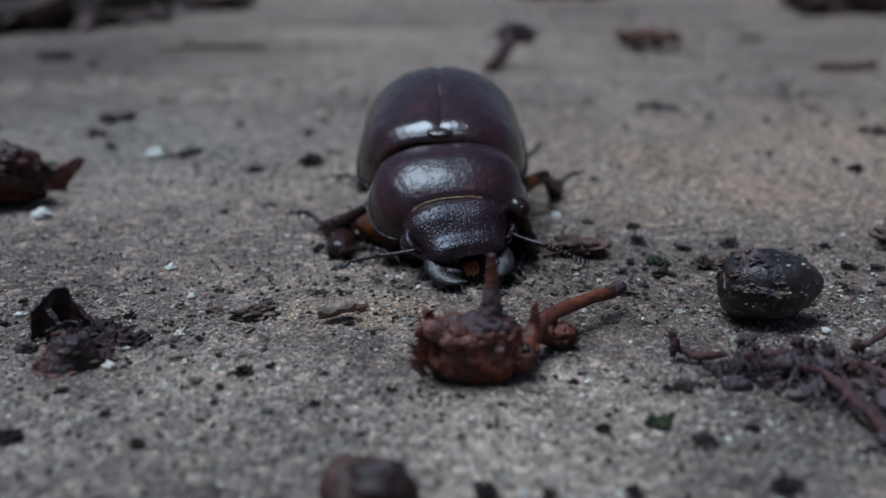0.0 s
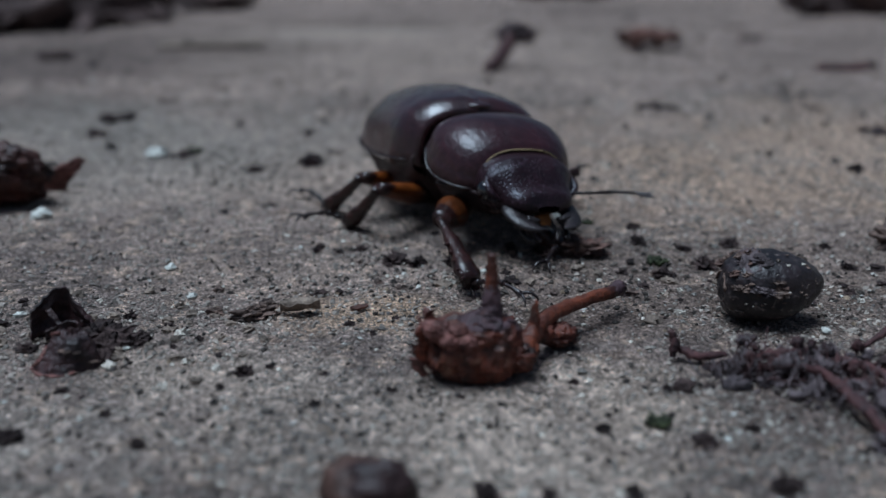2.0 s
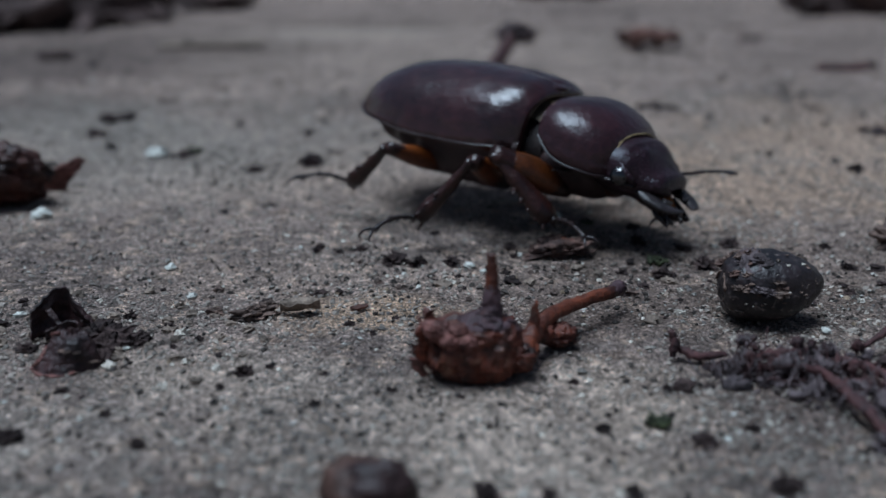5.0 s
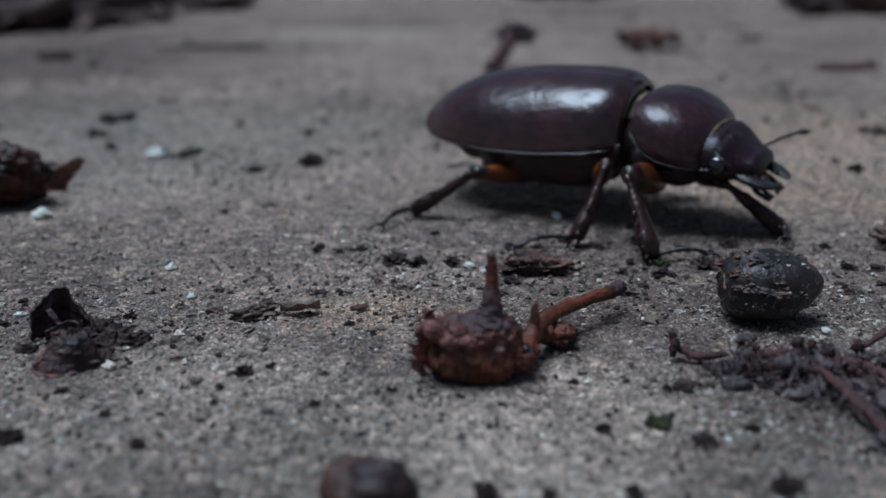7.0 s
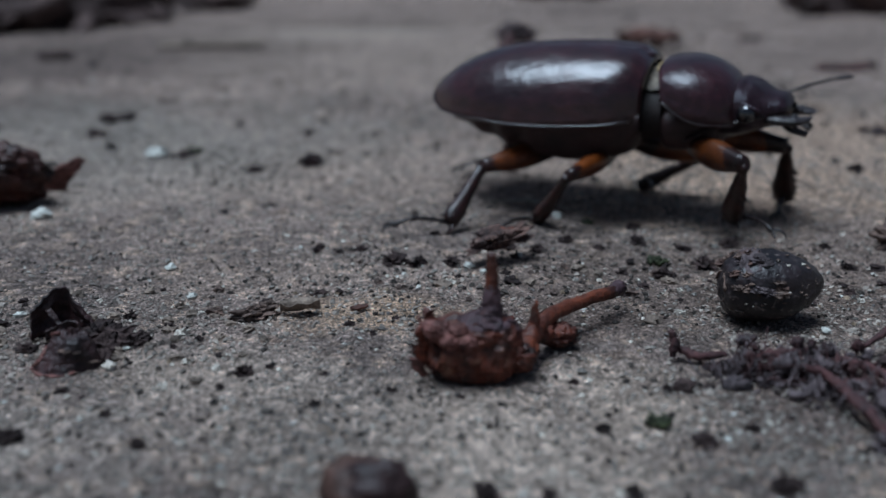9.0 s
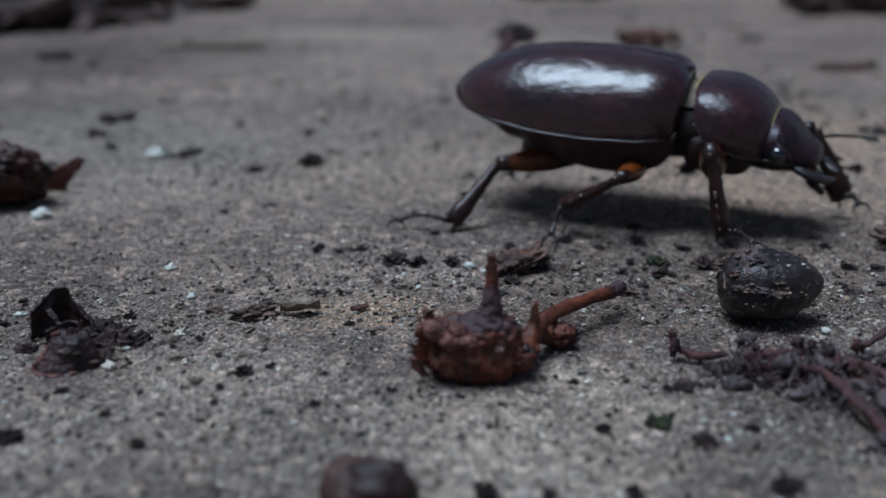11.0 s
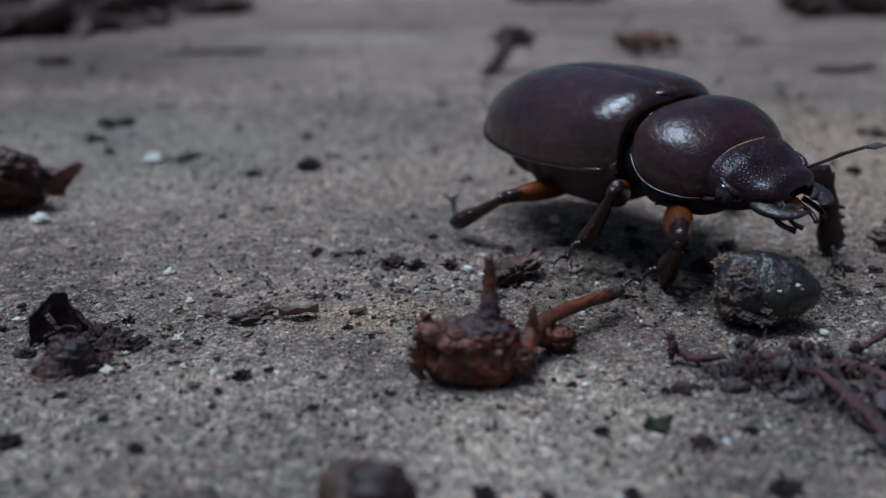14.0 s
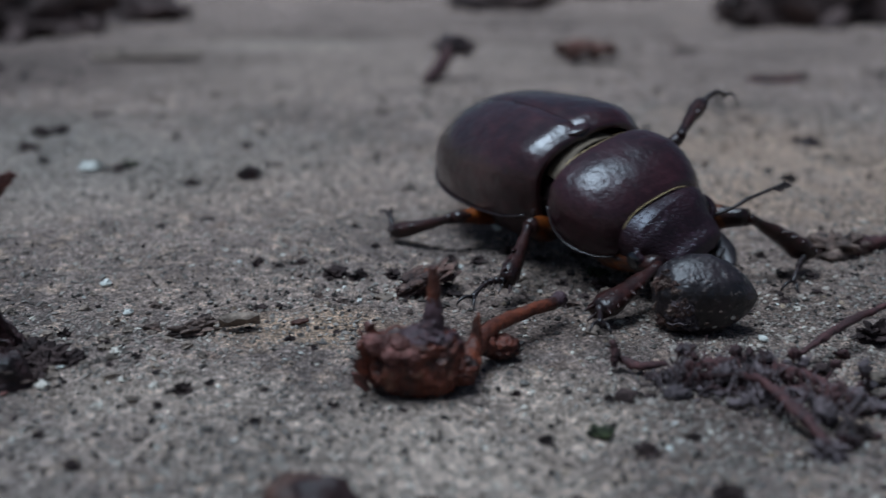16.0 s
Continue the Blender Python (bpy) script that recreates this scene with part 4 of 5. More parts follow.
for i, (x, y, s) in enumerate([
    (-11.7, -24.1, 0.67), (-10.3, -23.2, 0.30), (-12.7, -26.3, 0.39), (-7.0, -24.0, 0.30), (-7.1, -28.3, 0.41),
    (-3.6, -3.0, 1.10), (-6.6, 0.3, 0.55), (-0.7, 4.0, 0.47), (-2.5, 10.0, 0.45), (-10.0, 0.6, 0.50), (-8.3, -0.2, 0.41),
    (-22.6, -32.0, 0.88), (-15.6, -32.9, 0.58), (-18.3, -29.4, 0.37), (8.5, -30.8, 0.51), (7.6, -25.1, 0.33), (13.6, -32.3, 0.73),
    (16.4, -37.1, 0.94), (9.0, -37.3, 0.67), (5.0, -37.4, 0.53), (2.0, -37.6, 0.80), (28.8, 61.8, 2.68), (49.4, 60.6, 1.52),
    (42.9, 26.5, 1.00), (72.3, 101.3, 2.89), (-32.2, 75.5, 1.42), (-34.6, 78.0, 1.10), (-40.9, 53.9, 3.26), (-42.1, 45.1, 2.04),
    (-28.1, 33.0, 1.86), (-15.9, 45.1, 1.36), (-67.5, 111.8, 4.57), (-38.1, 66.1, 1.57), (19.9, -4.4, 1.08), (15.9, 1.3, 0.83),
    (16.4, -7.0, 0.96), (23.3, 1.3, 0.92), (-1.9, -3.7, 0.78), (0.7, -3.7, 0.87), (10.0, 1.3, 0.69), (12.5, -0.2, 0.54),
    (5.3, -0.2, 0.59), (31.0, -4.4, 0.65), (-3.2, -14.9, 0.30), (-3.0, -26.3, 0.35), (7.5, -0.9, 0.67), (16.3, 6.1, 0.73),
    (30.9, 0.6, 0.50), (29.1, -10.0, 0.53), (13.5, -5.7, 0.51), (19.3, -0.2, 0.59), (45.9, 57.7, 0.97), (62.3, 136.7, 3.42),
    (64.1, 156.9, 2.49), (-0.3, 66.1, 1.57), (-11.5, 34.4, 0.94), (-19.6, 26.5, 0.76), (-15.6, -18.8, 0.36), (-17.9, -16.9, 0.55),
    (-21.7, -26.3, 0.42), (-21.0, -14.9, 0.57), (16.3, -31.1, 0.45), (12.8, -26.3, 0.42), (-4.5, -17.9, 0.33), (-6.1, -16.4, 0.41),
    (1.1, -27.0, 0.25), (-15.7, 12.4, 0.41)
]):
    crumb(x, y, s, 200 + i)
for i, (x, y, s) in enumerate([
    (-31.3, 32.2, 1.29), (-35.3, 8.7, 0.90), (-20.7, -5.0, 0.51), (24.9, -17.3, 0.40), (2.0, -4.4, 0.43), (3.1, -5.7, 0.34),
    (-28.5, -14.7, 0.42), (-19.7, -20.4, 0.32), (10.0, 8.7, 0.60), (14.8, -32.0, 0.23), (-19.5, -30.1, 0.15), (-17.7, -11.1, 0.40),
    (6.0, -2.3, 0.31)
]):
    geo = blob((s, s * 0.7, s * 0.5), 0.5, 1.3, 300 + i, 6, 8, 0.9, (0, 0, s * 0.38))
    thing("stone_chip", geo, WHITE, on_ground(x, y, 0, 0, 0, 37 * i), "small angular white stone chip on the ground", "stone chip", "stone chips on the ground", smooth=False)
for i, (x, y, s) in enumerate([
    (-19.6, 10.5, 0.46), (-14.0, 29.0, 1.20), (52.1, 45.1, 2.38), (-10.2, -0.2, 0.36), (36.1, 34.4, 0.82),
    (9.8, 34.4, 0.75)
]):
    crumb(x, y, s, 340 + i, HUSK, "small red-brown husk crumb on the ground", "husk_crumb", "husk crumb", 0.8)
for i, (x, y, s) in enumerate([
    (16.4, -3.7, 1.22), (11.5, -30.4, 0.93), (12.5, 7.0, 0.64), (-27.5, 34.4, 1.25)
]):
    g = []
    s *= 0.7
    rng = random.Random(i)
    for k in range(46):
        a, r = rng.uniform(0, 6.3), s * rng.random() ** 0.6
        b, l = rng.uniform(0, 6.3), s * rng.uniform(0.5, 0.9)
        px, py = r * math.cos(a), r * math.sin(a)
        g.append(tube([(px, py, 0), (px + 0.2 * l * math.cos(b), py + 0.2 * l * math.sin(b), 0.5 * l), (px + 0.6 * l * math.cos(b), py + 0.6 * l * math.sin(b), 0.75 * l)], [0.09, 0.12, 0.02], 5))
    thing("moss_tuft", join(*g), MOSS, on_ground(x, y), "small green moss tuft on the ground", "moss", "moss tufts", kind="stuff")
for i, (x, y, s, tall) in enumerate([(-90, 160, 11, 0.8), (-78, 178, 12, 0.7), (-104, 150, 12, 0.6), (-60, 205, 8, 0.6), (100, 190, 14, 0.9), (124, 205, 18, 0.8), (36, 240, 11, 0.5), (0, 300, 16, 0.4), (-150, 250, 30, 0.7), (80, 300, 22, 0.6)]):
    root = empty("litter_clump", on_ground(x, y), "dark clump of damp leaf litter on the ground", "leaf litter", "litter clumps")
    part("clod", blob((s, s * 0.7, s * tall), 0.9, 1.6, 400 + i, 16, 22, 1, (0, 0, s * tall * 0.4)), LITTER, root)
    rng = random.Random(i + 50)
    for k in range(14):
        a, r = rng.uniform(0, 6.3), s * rng.uniform(0.4, 1.3)
        part("leaf", moved(blob((s * 0.35, s * 0.22, s * 0.07), 0.6, 1.5, 420 + k + i * 20, 6, 9), (r * math.cos(a), r * math.sin(a), s * 0.12, rng.uniform(-40, 40), rng.uniform(-40, 40), rng.uniform(0, 360))), LITTER, root)

# ---- the beetle (body space: x ahead, y to its left, z up; origin at the waist) ----
BIG = 1.02
beetle = empty("stag_beetle", mm(0, 0, 7), "glossy dark mahogany female stag beetle on the ground", "beetle")


def grown(geo):
    return [Vector(v) * BIG for v in geo[0]], geo[1]


def bpart(name, geo, mat, parent=None, label=""):
    return part(name, grown(geo), mat, parent or beetle, label)


def moved_scale(geo, k):
    return [Vector(v) * k for v in geo[0]], geo[1]


def elytron(side):
    def width(u):
        if u > 0.40:
            return 6.95 * max(0.0, 1 - ((u - 0.40) / 0.60) ** 2.5) ** 0.56
        k = (0.40 - u) / 0.40
        return 6.95 * (1 - 0.07 * k * k - 0.15 * max(0, (0.14 - u) / 0.14) ** 2)

    def top(u):
        if u > 0.34:
            return 5.15 * max(0.0, 1 - ((u - 0.34) / 0.66) ** 2.15) ** 0.74
        k = (0.34 - u) / 0.34
        return 5.15 * (1 - 0.17 * k ** 2.2 - 0.10 * max(0, (0.07 - u) / 0.07) ** 2)

    def fn(u, v):
        if u < 0.03:
            lip, uu = 1 - 0.12 * (1 - u / 0.03), 0.0
        else:
            lip, uu = 1.0, (u - 0.03) / 0.97
        uu = 1 - (1 - uu) ** 1.25
        w, h = width(uu) * lip, top(uu) * lip
        rise = 0.35 * max(0, (uu - 0.55) / 0.45) ** 1.6
        th = 1.80 * v
        box = max(0.0, 1 - uu / 0.45)
        y = w * abs(math.sin(th)) ** (0.97 - 0.17 * box)
        c = math.cos(th)
        drop = 1.15 * min(1, w / 4)
        z = -drop + (h + drop) * abs(c) ** (0.86 - 0.26 * box) if c > 0 else -drop - 1.1 * (w / 7.0) * abs(c)
        if c < 0:
            y -= 4.5 * (w / 7.0) * abs(c)
        rim = math.exp(-((th - 1.57) / 0.055) ** 2)
        y += 0.17 * rim * min(1, w / 2)
        if c > 0:
            z += 0.02 * rim
        z -= 0.16 * math.exp(-(y / 0.22) ** 2) * min(1, h / 2)
        z += 0.05 * noise.noise(Vector((uu * 9, v * 5, side * 3))) + 0.022 * noise.noise(Vector((uu * 22, v * 15, side * 5)))
        margin = 0.15 - 0.25 * math.sin(math.pi * min(1, uu / 0.7)) + rise
        x = 0.30 - 19.95 * uu + (0.18 if u < 0.03 else 0)
        if uu < 0.3:
            x -= 0.55 * (1 - uu / 0.3) * (y / 6.5) ** 3
        return x, side * (0.03 + y), z + margin
    return sheet(88, 30, fn)


for s in (1, -1):
    case = bpart("elytron", elytron(s), SHELL, label="glossy mahogany wing case")
    margin = [Vector(v) for v in elytron(s)[0][4 * 31 + 26::31]][:84]
    part("margin_rim", grown(tube([m + Vector((0, s * 0.05, 0.06)) for m in margin], [0.085] * len(margin), 8)), RIM, case, "shiny raised margin of the wing case")
bpart("scutellum", blob((1.6, 1.35, 0.34), 0.03, 1, 1, 16, 28, 0.85, (-1.0, 0, 4.0)), SHELL, label="small rounded dark plate between the wing cases")


def collar(u, v):
    a = math.pi * (1.4 * v - 0.2)
    return -0.7 + 2.4 * u, 4.6 * math.cos(a) * (1 - 0.06 * u), -0.7 + 3.0 * math.sin(a)


bpart("waist_membrane", sheet(6, 30, collar), WAIST, label="dark waist membrane")


def inner_fold(u, v):
    a = math.pi * (0.16 + 0.68 * v)
    return -0.3 + 1.9 * u, 3.9 * math.cos(a), 0.20 + (3.1 - 0.25 * math.sin(math.pi * u)) * math.sin(a)


bpart("waist_fold", sheet(4, 16, inner_fold), MEMBRANE, label="pale fold of skin at the waist")


def underbody(u, v):
    a = 2 * math.pi * v
    x = 0.2 - 18.9 * u
    e = max(0.0, 1 - abs((u - 0.35) / 0.66) ** 2.6) ** 0.55
    deep = float(np.interp(u, [0, 0.06, 0.18, 0.36, 0.50, 0.64, 0.82, 0.95, 1], [1.6, 3.4, 4.4, 4.4, 3.9, 3.0, 1.7, 0.7, 0.1]))
    seg = 1 + 0.04 * math.sin(u * 44) * (1 if u > 0.42 else 0)
    c, s = math.cos(a), math.sin(a)
    return x, 6.3 * e * math.copysign(abs(c) ** 0.75, c) * seg, -0.6 + (deep * seg if s < 0 else 1.2 * e) * math.copysign(abs(s) ** 0.7, s)


bpart("abdomen", sheet(46, 32, underbody, True), BELLY, label="blackish ringed underside")

PIV1, PIV2 = Vector((0.3, 0, 0.5)) * BIG, Vector((6.75, 0, 0.3)) * BIG


def shield(u, v):
    th = (2 * v - 1) * 1.78
    k = abs(th) / 1.57
    w = 5.8 * (1 - 0.12 * max(0, (0.34 - u) / 0.34) ** 2 - 0.29 * max(0, (u - 0.34) / 0.66) ** 2.4)
    h = 4.25 * (1 - 0.12 * max(0, (0.4 - u) / 0.4) ** 2 - 0.36 * max(0, (u - 0.4) / 0.6) ** 2)
    w *= 1 - 0.09 * max(0, (u - 0.84) / 0.16) ** 2
    edge = min(1, u / 0.04, (1 - u) / 0.03)
    h *= 0.93 + 0.07 * math.sqrt(max(0, edge))
    y = w * math.copysign(abs(math.sin(th)) ** 0.84, th)
    c = math.cos(th)
    low = 0.35 + 0.2 * u - 1.7 * (1 - u) ** 3.2
    z = -low + (h + low) * abs(c) ** 0.62 if c > 0 else -low - 0.9 * abs(c)
    rim = math.exp(-((abs(th) - 1.57) / 0.05) ** 2)
    y += math.copysign(0.30 * rim, th)
    z += 0.03 * noise.noise(Vector((u * 6, v * 9, 2))) - 0.1
    side = min(1.0, abs(y) / 6.35)
    x = 0.95 + 6.5 * u + 1.25 * side ** 3 * (1 - u) ** 2 - 0.15 * side ** 2 * u + 1.5 * max(0, side - 0.35) ** 1.3 * u ** 2
    return x, y, z


def about(p, yaw, pitch):
    """A turn about a point, in body space."""
    r = Euler((0, radians(pitch), radians(yaw))).to_matrix().to_4x4()
    q = p / 1000
    return Matrix.Translation(q) @ r @ Matrix.Translation(-q)


g = grown(sheet(34, 48, shield))
pronotum = part("pronotum", g, CHEST, beetle, "broad satin mahogany chest shield")
front_edge = [Vector(shield(1.0, 0.17 + 0.66 * i / 40)) + Vector((0.03, 0, 0.02)) for i in range(41)]
part("front_fringe", grown(tube(front_edge, [0.045] * 41, 7)), FRINGE, pronotum, "straw-coloured fringe")
back_edge = [Vector(shield(0.0, 0.34 + 0.32 * i / 40)) + Vector((-0.04, 0, 0.0)) for i in range(41)]
part("back_fringe", grown(tube(back_edge, [0.09] * 41, 7)), FRINGE, pronotum, "straw-coloured fringe")


for s in (0, 1):
    edge = [Vector(shield(0.02 + 0.97 * i / 40, 0.5 + (s - 0.5) * 1.57 / 1.78)) for i in range(41)]
    part("side_margin", grown(tube([e + Vector((0, (2 * s - 1) * 0.06, 0)) for e in edge], [0.065] * 41, 7)), RIM, pronotum, "thin raised margin of the chest shield")


def prosternum(u, v):
    a = 2 * math.pi * v
    e = max(0.0, 1 - abs(2 * u - 1) ** 5) ** 0.5
    c, s = math.cos(a), math.sin(a)
    return 0.9 + 6.2 * u, 4.9 * e * (1 - 0.24 * u) * math.copysign(abs(c) ** 0.8, c), -0.9 + (3.0 - 0.5 * u if s < 0 else 1.2) * e * math.copysign(abs(s) ** 0.8, s)


part("prosternum", grown(sheet(20, 28, prosternum, True)), BELLY, pronotum, "blackish breast plate")


def skull(u, v):
    a = 2 * math.pi * v
    w = float(np.interp(u, [0, 0.08, 0.25, 0.42, 0.52, 0.60, 0.68, 0.78, 0.90, 0.96, 1], [3.3, 3.6, 3.78, 3.85, 3.75, 3.3, 2.95, 2.75, 2.45, 2.0, 0.9]))
    h = float(np.interp(u, [0, 0.1, 0.4, 0.6, 0.75, 0.93, 1], [1.85, 2.2, 2.25, 1.7, 1.2, 0.75, 0.2]))
    lo = float(np.interp(u, [0, 0.3, 0.7, 1], [2.1, 2.1, 1.5, 0.3]))
    c, s = math.cos(a), math.sin(a)
    y = w * math.copysign(abs(c) ** 0.8, c)
    z = (h * abs(s) ** 0.75 if s > 0 else -lo * abs(s) ** 0.9)
    x = 6.5 + 5.5 * u - 0.35 * (abs(y) / 4) ** 2 * u
    up = max(0, s)
    bump = 0.08 * math.exp(-((u - 0.90) / 0.05) ** 2) * up - 0.08 * math.exp(-((u - 0.76) / 0.08) ** 2) * up
    bump += 0.16 * math.exp(-((u - 0.55) / 0.07) ** 2 - ((abs(y) - 1.5) / 0.7) ** 2) * up
    bump += 0.05 * noise.noise(Vector((x * 1.3, y * 1.3, 4.0)))
    return x, y, -0.05 - 0.6 * max(0, u - 0.4) + z + bump


def headed(geo):
    """The head's own space set on the chest's front."""
    a, b = Vector((7.2, 0, 0.3)), Vector((6.75, 0, 0.3))
    return grown(([(Vector(v) - a) * 1.06 + b for v in geo[0]], geo[1]))


head = part("head", headed(sheet(60, 64, skull, True)), HEADM, beetle, "finely pitted dark purple-brown head")
antennae = {}
for s in (1, -1):
    part("eye", headed(blob((0.72, 0.55, 0.72), 0, 1, 1, 16, 20, 1, (9.05, s * 3.70, -0.1))), EYEM, head, "glossy black eye")
    part("cheek", headed(bar([(8.6, s * 3.45, 0.85), (9.3, s * 3.75, 0.42), (9.85, s * 3.6, 0.0), (10.1, s * 3.0, -0.5)], [0.16, 0.24, 0.28, 0.2], 12, 8)), HEADM, head)
    jaw = part("mandible", headed(bar([(9.9, s * 1.95, -0.85), (11.0, s * 2.3, -1.05), (12.1, s * 2.15, -1.3), (12.9, s * 1.5, -1.4), (13.3, s * 0.7, -1.35)], [0.65, 0.80, 0.70, 0.48, 0.10], 30, 18, flat=0.5, wobble=0.2, seed=s, up=(0, 1, 0))), MANDM, head, "stout curved dark horn jaw")
    part("tooth", headed(bar([(12.0, s * 1.75, -1.15), (12.2, s * 1.2, -1.15), (12.3, s * 0.8, -1.1)], [0.36, 0.24, 0.05], 8, 8)), MANDM, jaw)
    part("palp", headed(bar([(11.2, s * 1.5, -1.5), (11.8, s * 1.9, -2.0), (12.4, s * 1.8, -2.3), (12.8, s * 1.5, -2.5)], [0.2, 0.2, 0.18, 0.24], 12, 8)), HORN, head)
    part("inner_palp", headed(bar([(11.4, s * 0.7, -1.5), (12.2, s * 1.0, -2.2), (12.8, s * 0.7, -2.6)], [0.16, 0.16, 0.18], 8, 7)), HORN, head)
    feeler = [bar([(0, 0, 0), (0.8, s * 1.7, 0.3), (1.2, s * 3.5, 0.5)], [0.19, 0.16, 0.24], 10, 8)]
    for k in range(6):
        feeler.append(blob((0.20, 0.25, 0.20), 0.05, 1, 1, 7, 9, 1, (1.35 + 0.14 * k, s * (3.75 + 0.4 * k), 0.55 + 0.03 * k)))
    antennae[s] = part("antenna", grown(moved_scale(join(*feeler), 0.76)), HORN, head, "thin elbowed antenna with a comb tip")
    for k in range(4):
        y0 = 6.2 + 0.42 * k
        tooth = bar([(2.1 + 0.1 * k, s * y0, 0.7), (2.5 + 0.1 * k, s * (y0 + 0.1), 0.66), (3.0 + 0.1 * k, s * (y0 + 0.18), 0.6)], [0.24, 0.16, 0.11], 5, 7)
        part("comb_tooth", grown(moved_scale(tooth, 0.76)), HORN, antennae[s])
    antennae[s].location = headed(([(10.2, s * 3.4, -0.1)], []))[0][0] / 1000
part("mouth_brush", headed(join(*[bar([(11.2, y, -1.1), (11.7, y * 1.1, -1.4), (12.1, y * 0.8, -1.65)], [0.2, 0.18, 0.05], 6, 6) for y in (-0.36, -0.12, 0.12, 0.36)])), BRISTLE, head, "ginger mouth brush")

# legs: each has thigh, shin and foot, jointed by the walk below
HIP = {"1": (4.2, 2.9, -3.0), "2": (-2.5, 2.5, -4.2), "3": (-7.5, 2.2, -4.0)}
SIZE = {"1": (7.5, 6.8), "2": (8.0, 6.4), "3": (8.0, 6.4)}
LEGS = {}


def build_leg(key):
    kind = key[1]
    lf, lt = SIZE[kind]
    thigh = part("thigh", tube([(lf * q, 0, 0) for q in np.linspace(0, 1, 15)], [(1.25 if kind == "1" else 1.0) * r for r in lerp_list([0.55, 0.85, 1.0, 1.05, 0.95, 0.75, 0.62], 14)], 14, flat=0.78), LEGM, beetle, "dark glossy thigh")
    a, b = 0.16, 0.80 if kind == "1" else 0.93
    part("amber_patch", tube([(lf * q, 0, 0) for q in np.linspace(a, b, 18)], [(0.96 + 0.07 * math.sin(math.pi * i / 17) ** 0.5) * r * (1.25 if kind == "1" else 1.0) for i, r in enumerate(np.interp(np.linspace(a, b, 18), np.linspace(0, 1, 7), [0.55, 0.85, 1.0, 1.05, 0.95, 0.75, 0.62]))], 14, flat=0.80), RUSSET if kind == "1" else ORANGE, thigh, "amber-orange band on the thigh")
    broad = 1.6 if kind == "1" else 1.2
    geo = [tube([(lt * q, 0.10 * math.sin(q * 3), 0) for q in np.linspace(0, 1, 15)], lerp_list([0.50, 0.42, 0.44 * broad, 0.50 * broad, 0.60 * broad, 0.72 * broad, 0.55 * broad], 14), 12, flat=0.72 if kind == "1" else 0.85, wobble=0.22)]
    shin = part("shin", join(*geo), LEGM, beetle, "toothed dark shin")
    for k in range(5 if kind == "1" else 3):
        q = lt * (0.42 + 0.13 * k if kind == "1" else 0.55 + 0.17 * k)
        r = 0.34 * broad
        part("spine", bar([(q, 0, r * 0.6), (q + 0.35, 0, r + 0.35), (q + 0.55, 0, r + 0.62 * (1.25 if kind == "1" else 0.8))], [0.26, 0.18, 0.03], 5, 7), LEGM, shin)
    for k in (-1, 1):
        part("spur", bar([(lt * 0.93, 0.25 * k, -0.25), (lt + 0.45, 0.35 * k, -0.4), (lt + 0.9, 0.4 * k, -0.42)], [0.18, 0.12, 0.03], 5, 6), LEGM, shin)
    geo, x = [], 0.0
    arch = lambda q: 0.55 * math.sin(q * 0.66) - 0.10 * max(0, q - 2.6) ** 2
    for k in range(5):
        l = 0.68 if k < 4 else 1.35
        z0, z1 = arch(x), arch(x + l)
        geo.append(bar([(x, 0, z0), (x + l * 0.6, 0, 0.5 * (z0 + z1) + 0.04), (x + l, 0, z1)], [0.13, 0.19, 0.27] if k < 4 else [0.13, 0.16, 0.24], 6, 8))
        geo.append(bar([(x + l * 0.8, 0, z1 - 0.12), (x + l + 0.1, 0, z1 - 0.38)], [0.06, 0.02], 3, 5))
        x += l
    z1 = arch(x)
    longer = lambda g: ([Vector((v[0] * 1.12, v[1], v[2])) for v in g[0]], g[1])
    foot = part("foot", longer(join(*geo)), HORN, beetle, "thin jointed foot with two claws")
    for k in (-1, 1):
        part("claw", longer(bar([(x - 0.1, 0.08 * k, z1), (x + 0.45, 0.38 * k, z1 + 0.10), (x + 0.85, 0.62 * k, z1 - 0.25), (x + 0.85, 0.66 * k, z1 - 0.55)], [0.14, 0.12, 0.09, 0.03], 8, 7)), HORN, foot)
    LEGS[key] = (thigh, shin, foot)


for key in ("R1", "R2", "R3", "L1", "L2", "L3"):
    build_leg(key)


def aimed(at, ahead, up):
    """A pose at a point, with x along ahead and z near up."""
    x = Vector(ahead).normalized()
    y = Vector(up).cross(x).normalized()
    z = x.cross(y)
    m = Matrix((x, y, z)).transposed().to_4x4()
    m.translation = at
    return m


def place_leg(key, hip, ankle, heading, bend, toe_up):
    """Poses of thigh, shin and foot, all in metres and in the world."""
    lf, lt = (q / 1000 for q in SIZE[key[1]])
    d = ankle - hip
    r = d.length
    if r > 0.985 * (lf + lt):
        ankle = hip + d * (0.985 * (lf + lt) / r)
    if r < 0.25 * (lf + lt):
        ankle = hip + d * (0.25 * (lf + lt) / max(r, 1e-6))
    d = ankle - hip
    r = d.length
    a = (lf * lf - lt * lt + r * r) / (2 * r)
    h = math.sqrt(max(lf * lf - a * a, 0))
    axis = d.normalized()
    ref = (Vector((0, 0, 1)) - axis * axis.z).normalized()
    pole = math.cos(bend) * ref + math.sin(bend) * axis.cross(ref)
    knee = hip + axis * a + pole * h
    side = pole
    toe = Vector((math.cos(heading) * math.cos(toe_up), math.sin(heading) * math.cos(toe_up), math.sin(toe_up)))
    return aimed(hip, knee - hip, side), aimed(knee, ankle - knee, side), aimed(ankle, toe, Vector((0, 0, 1)))


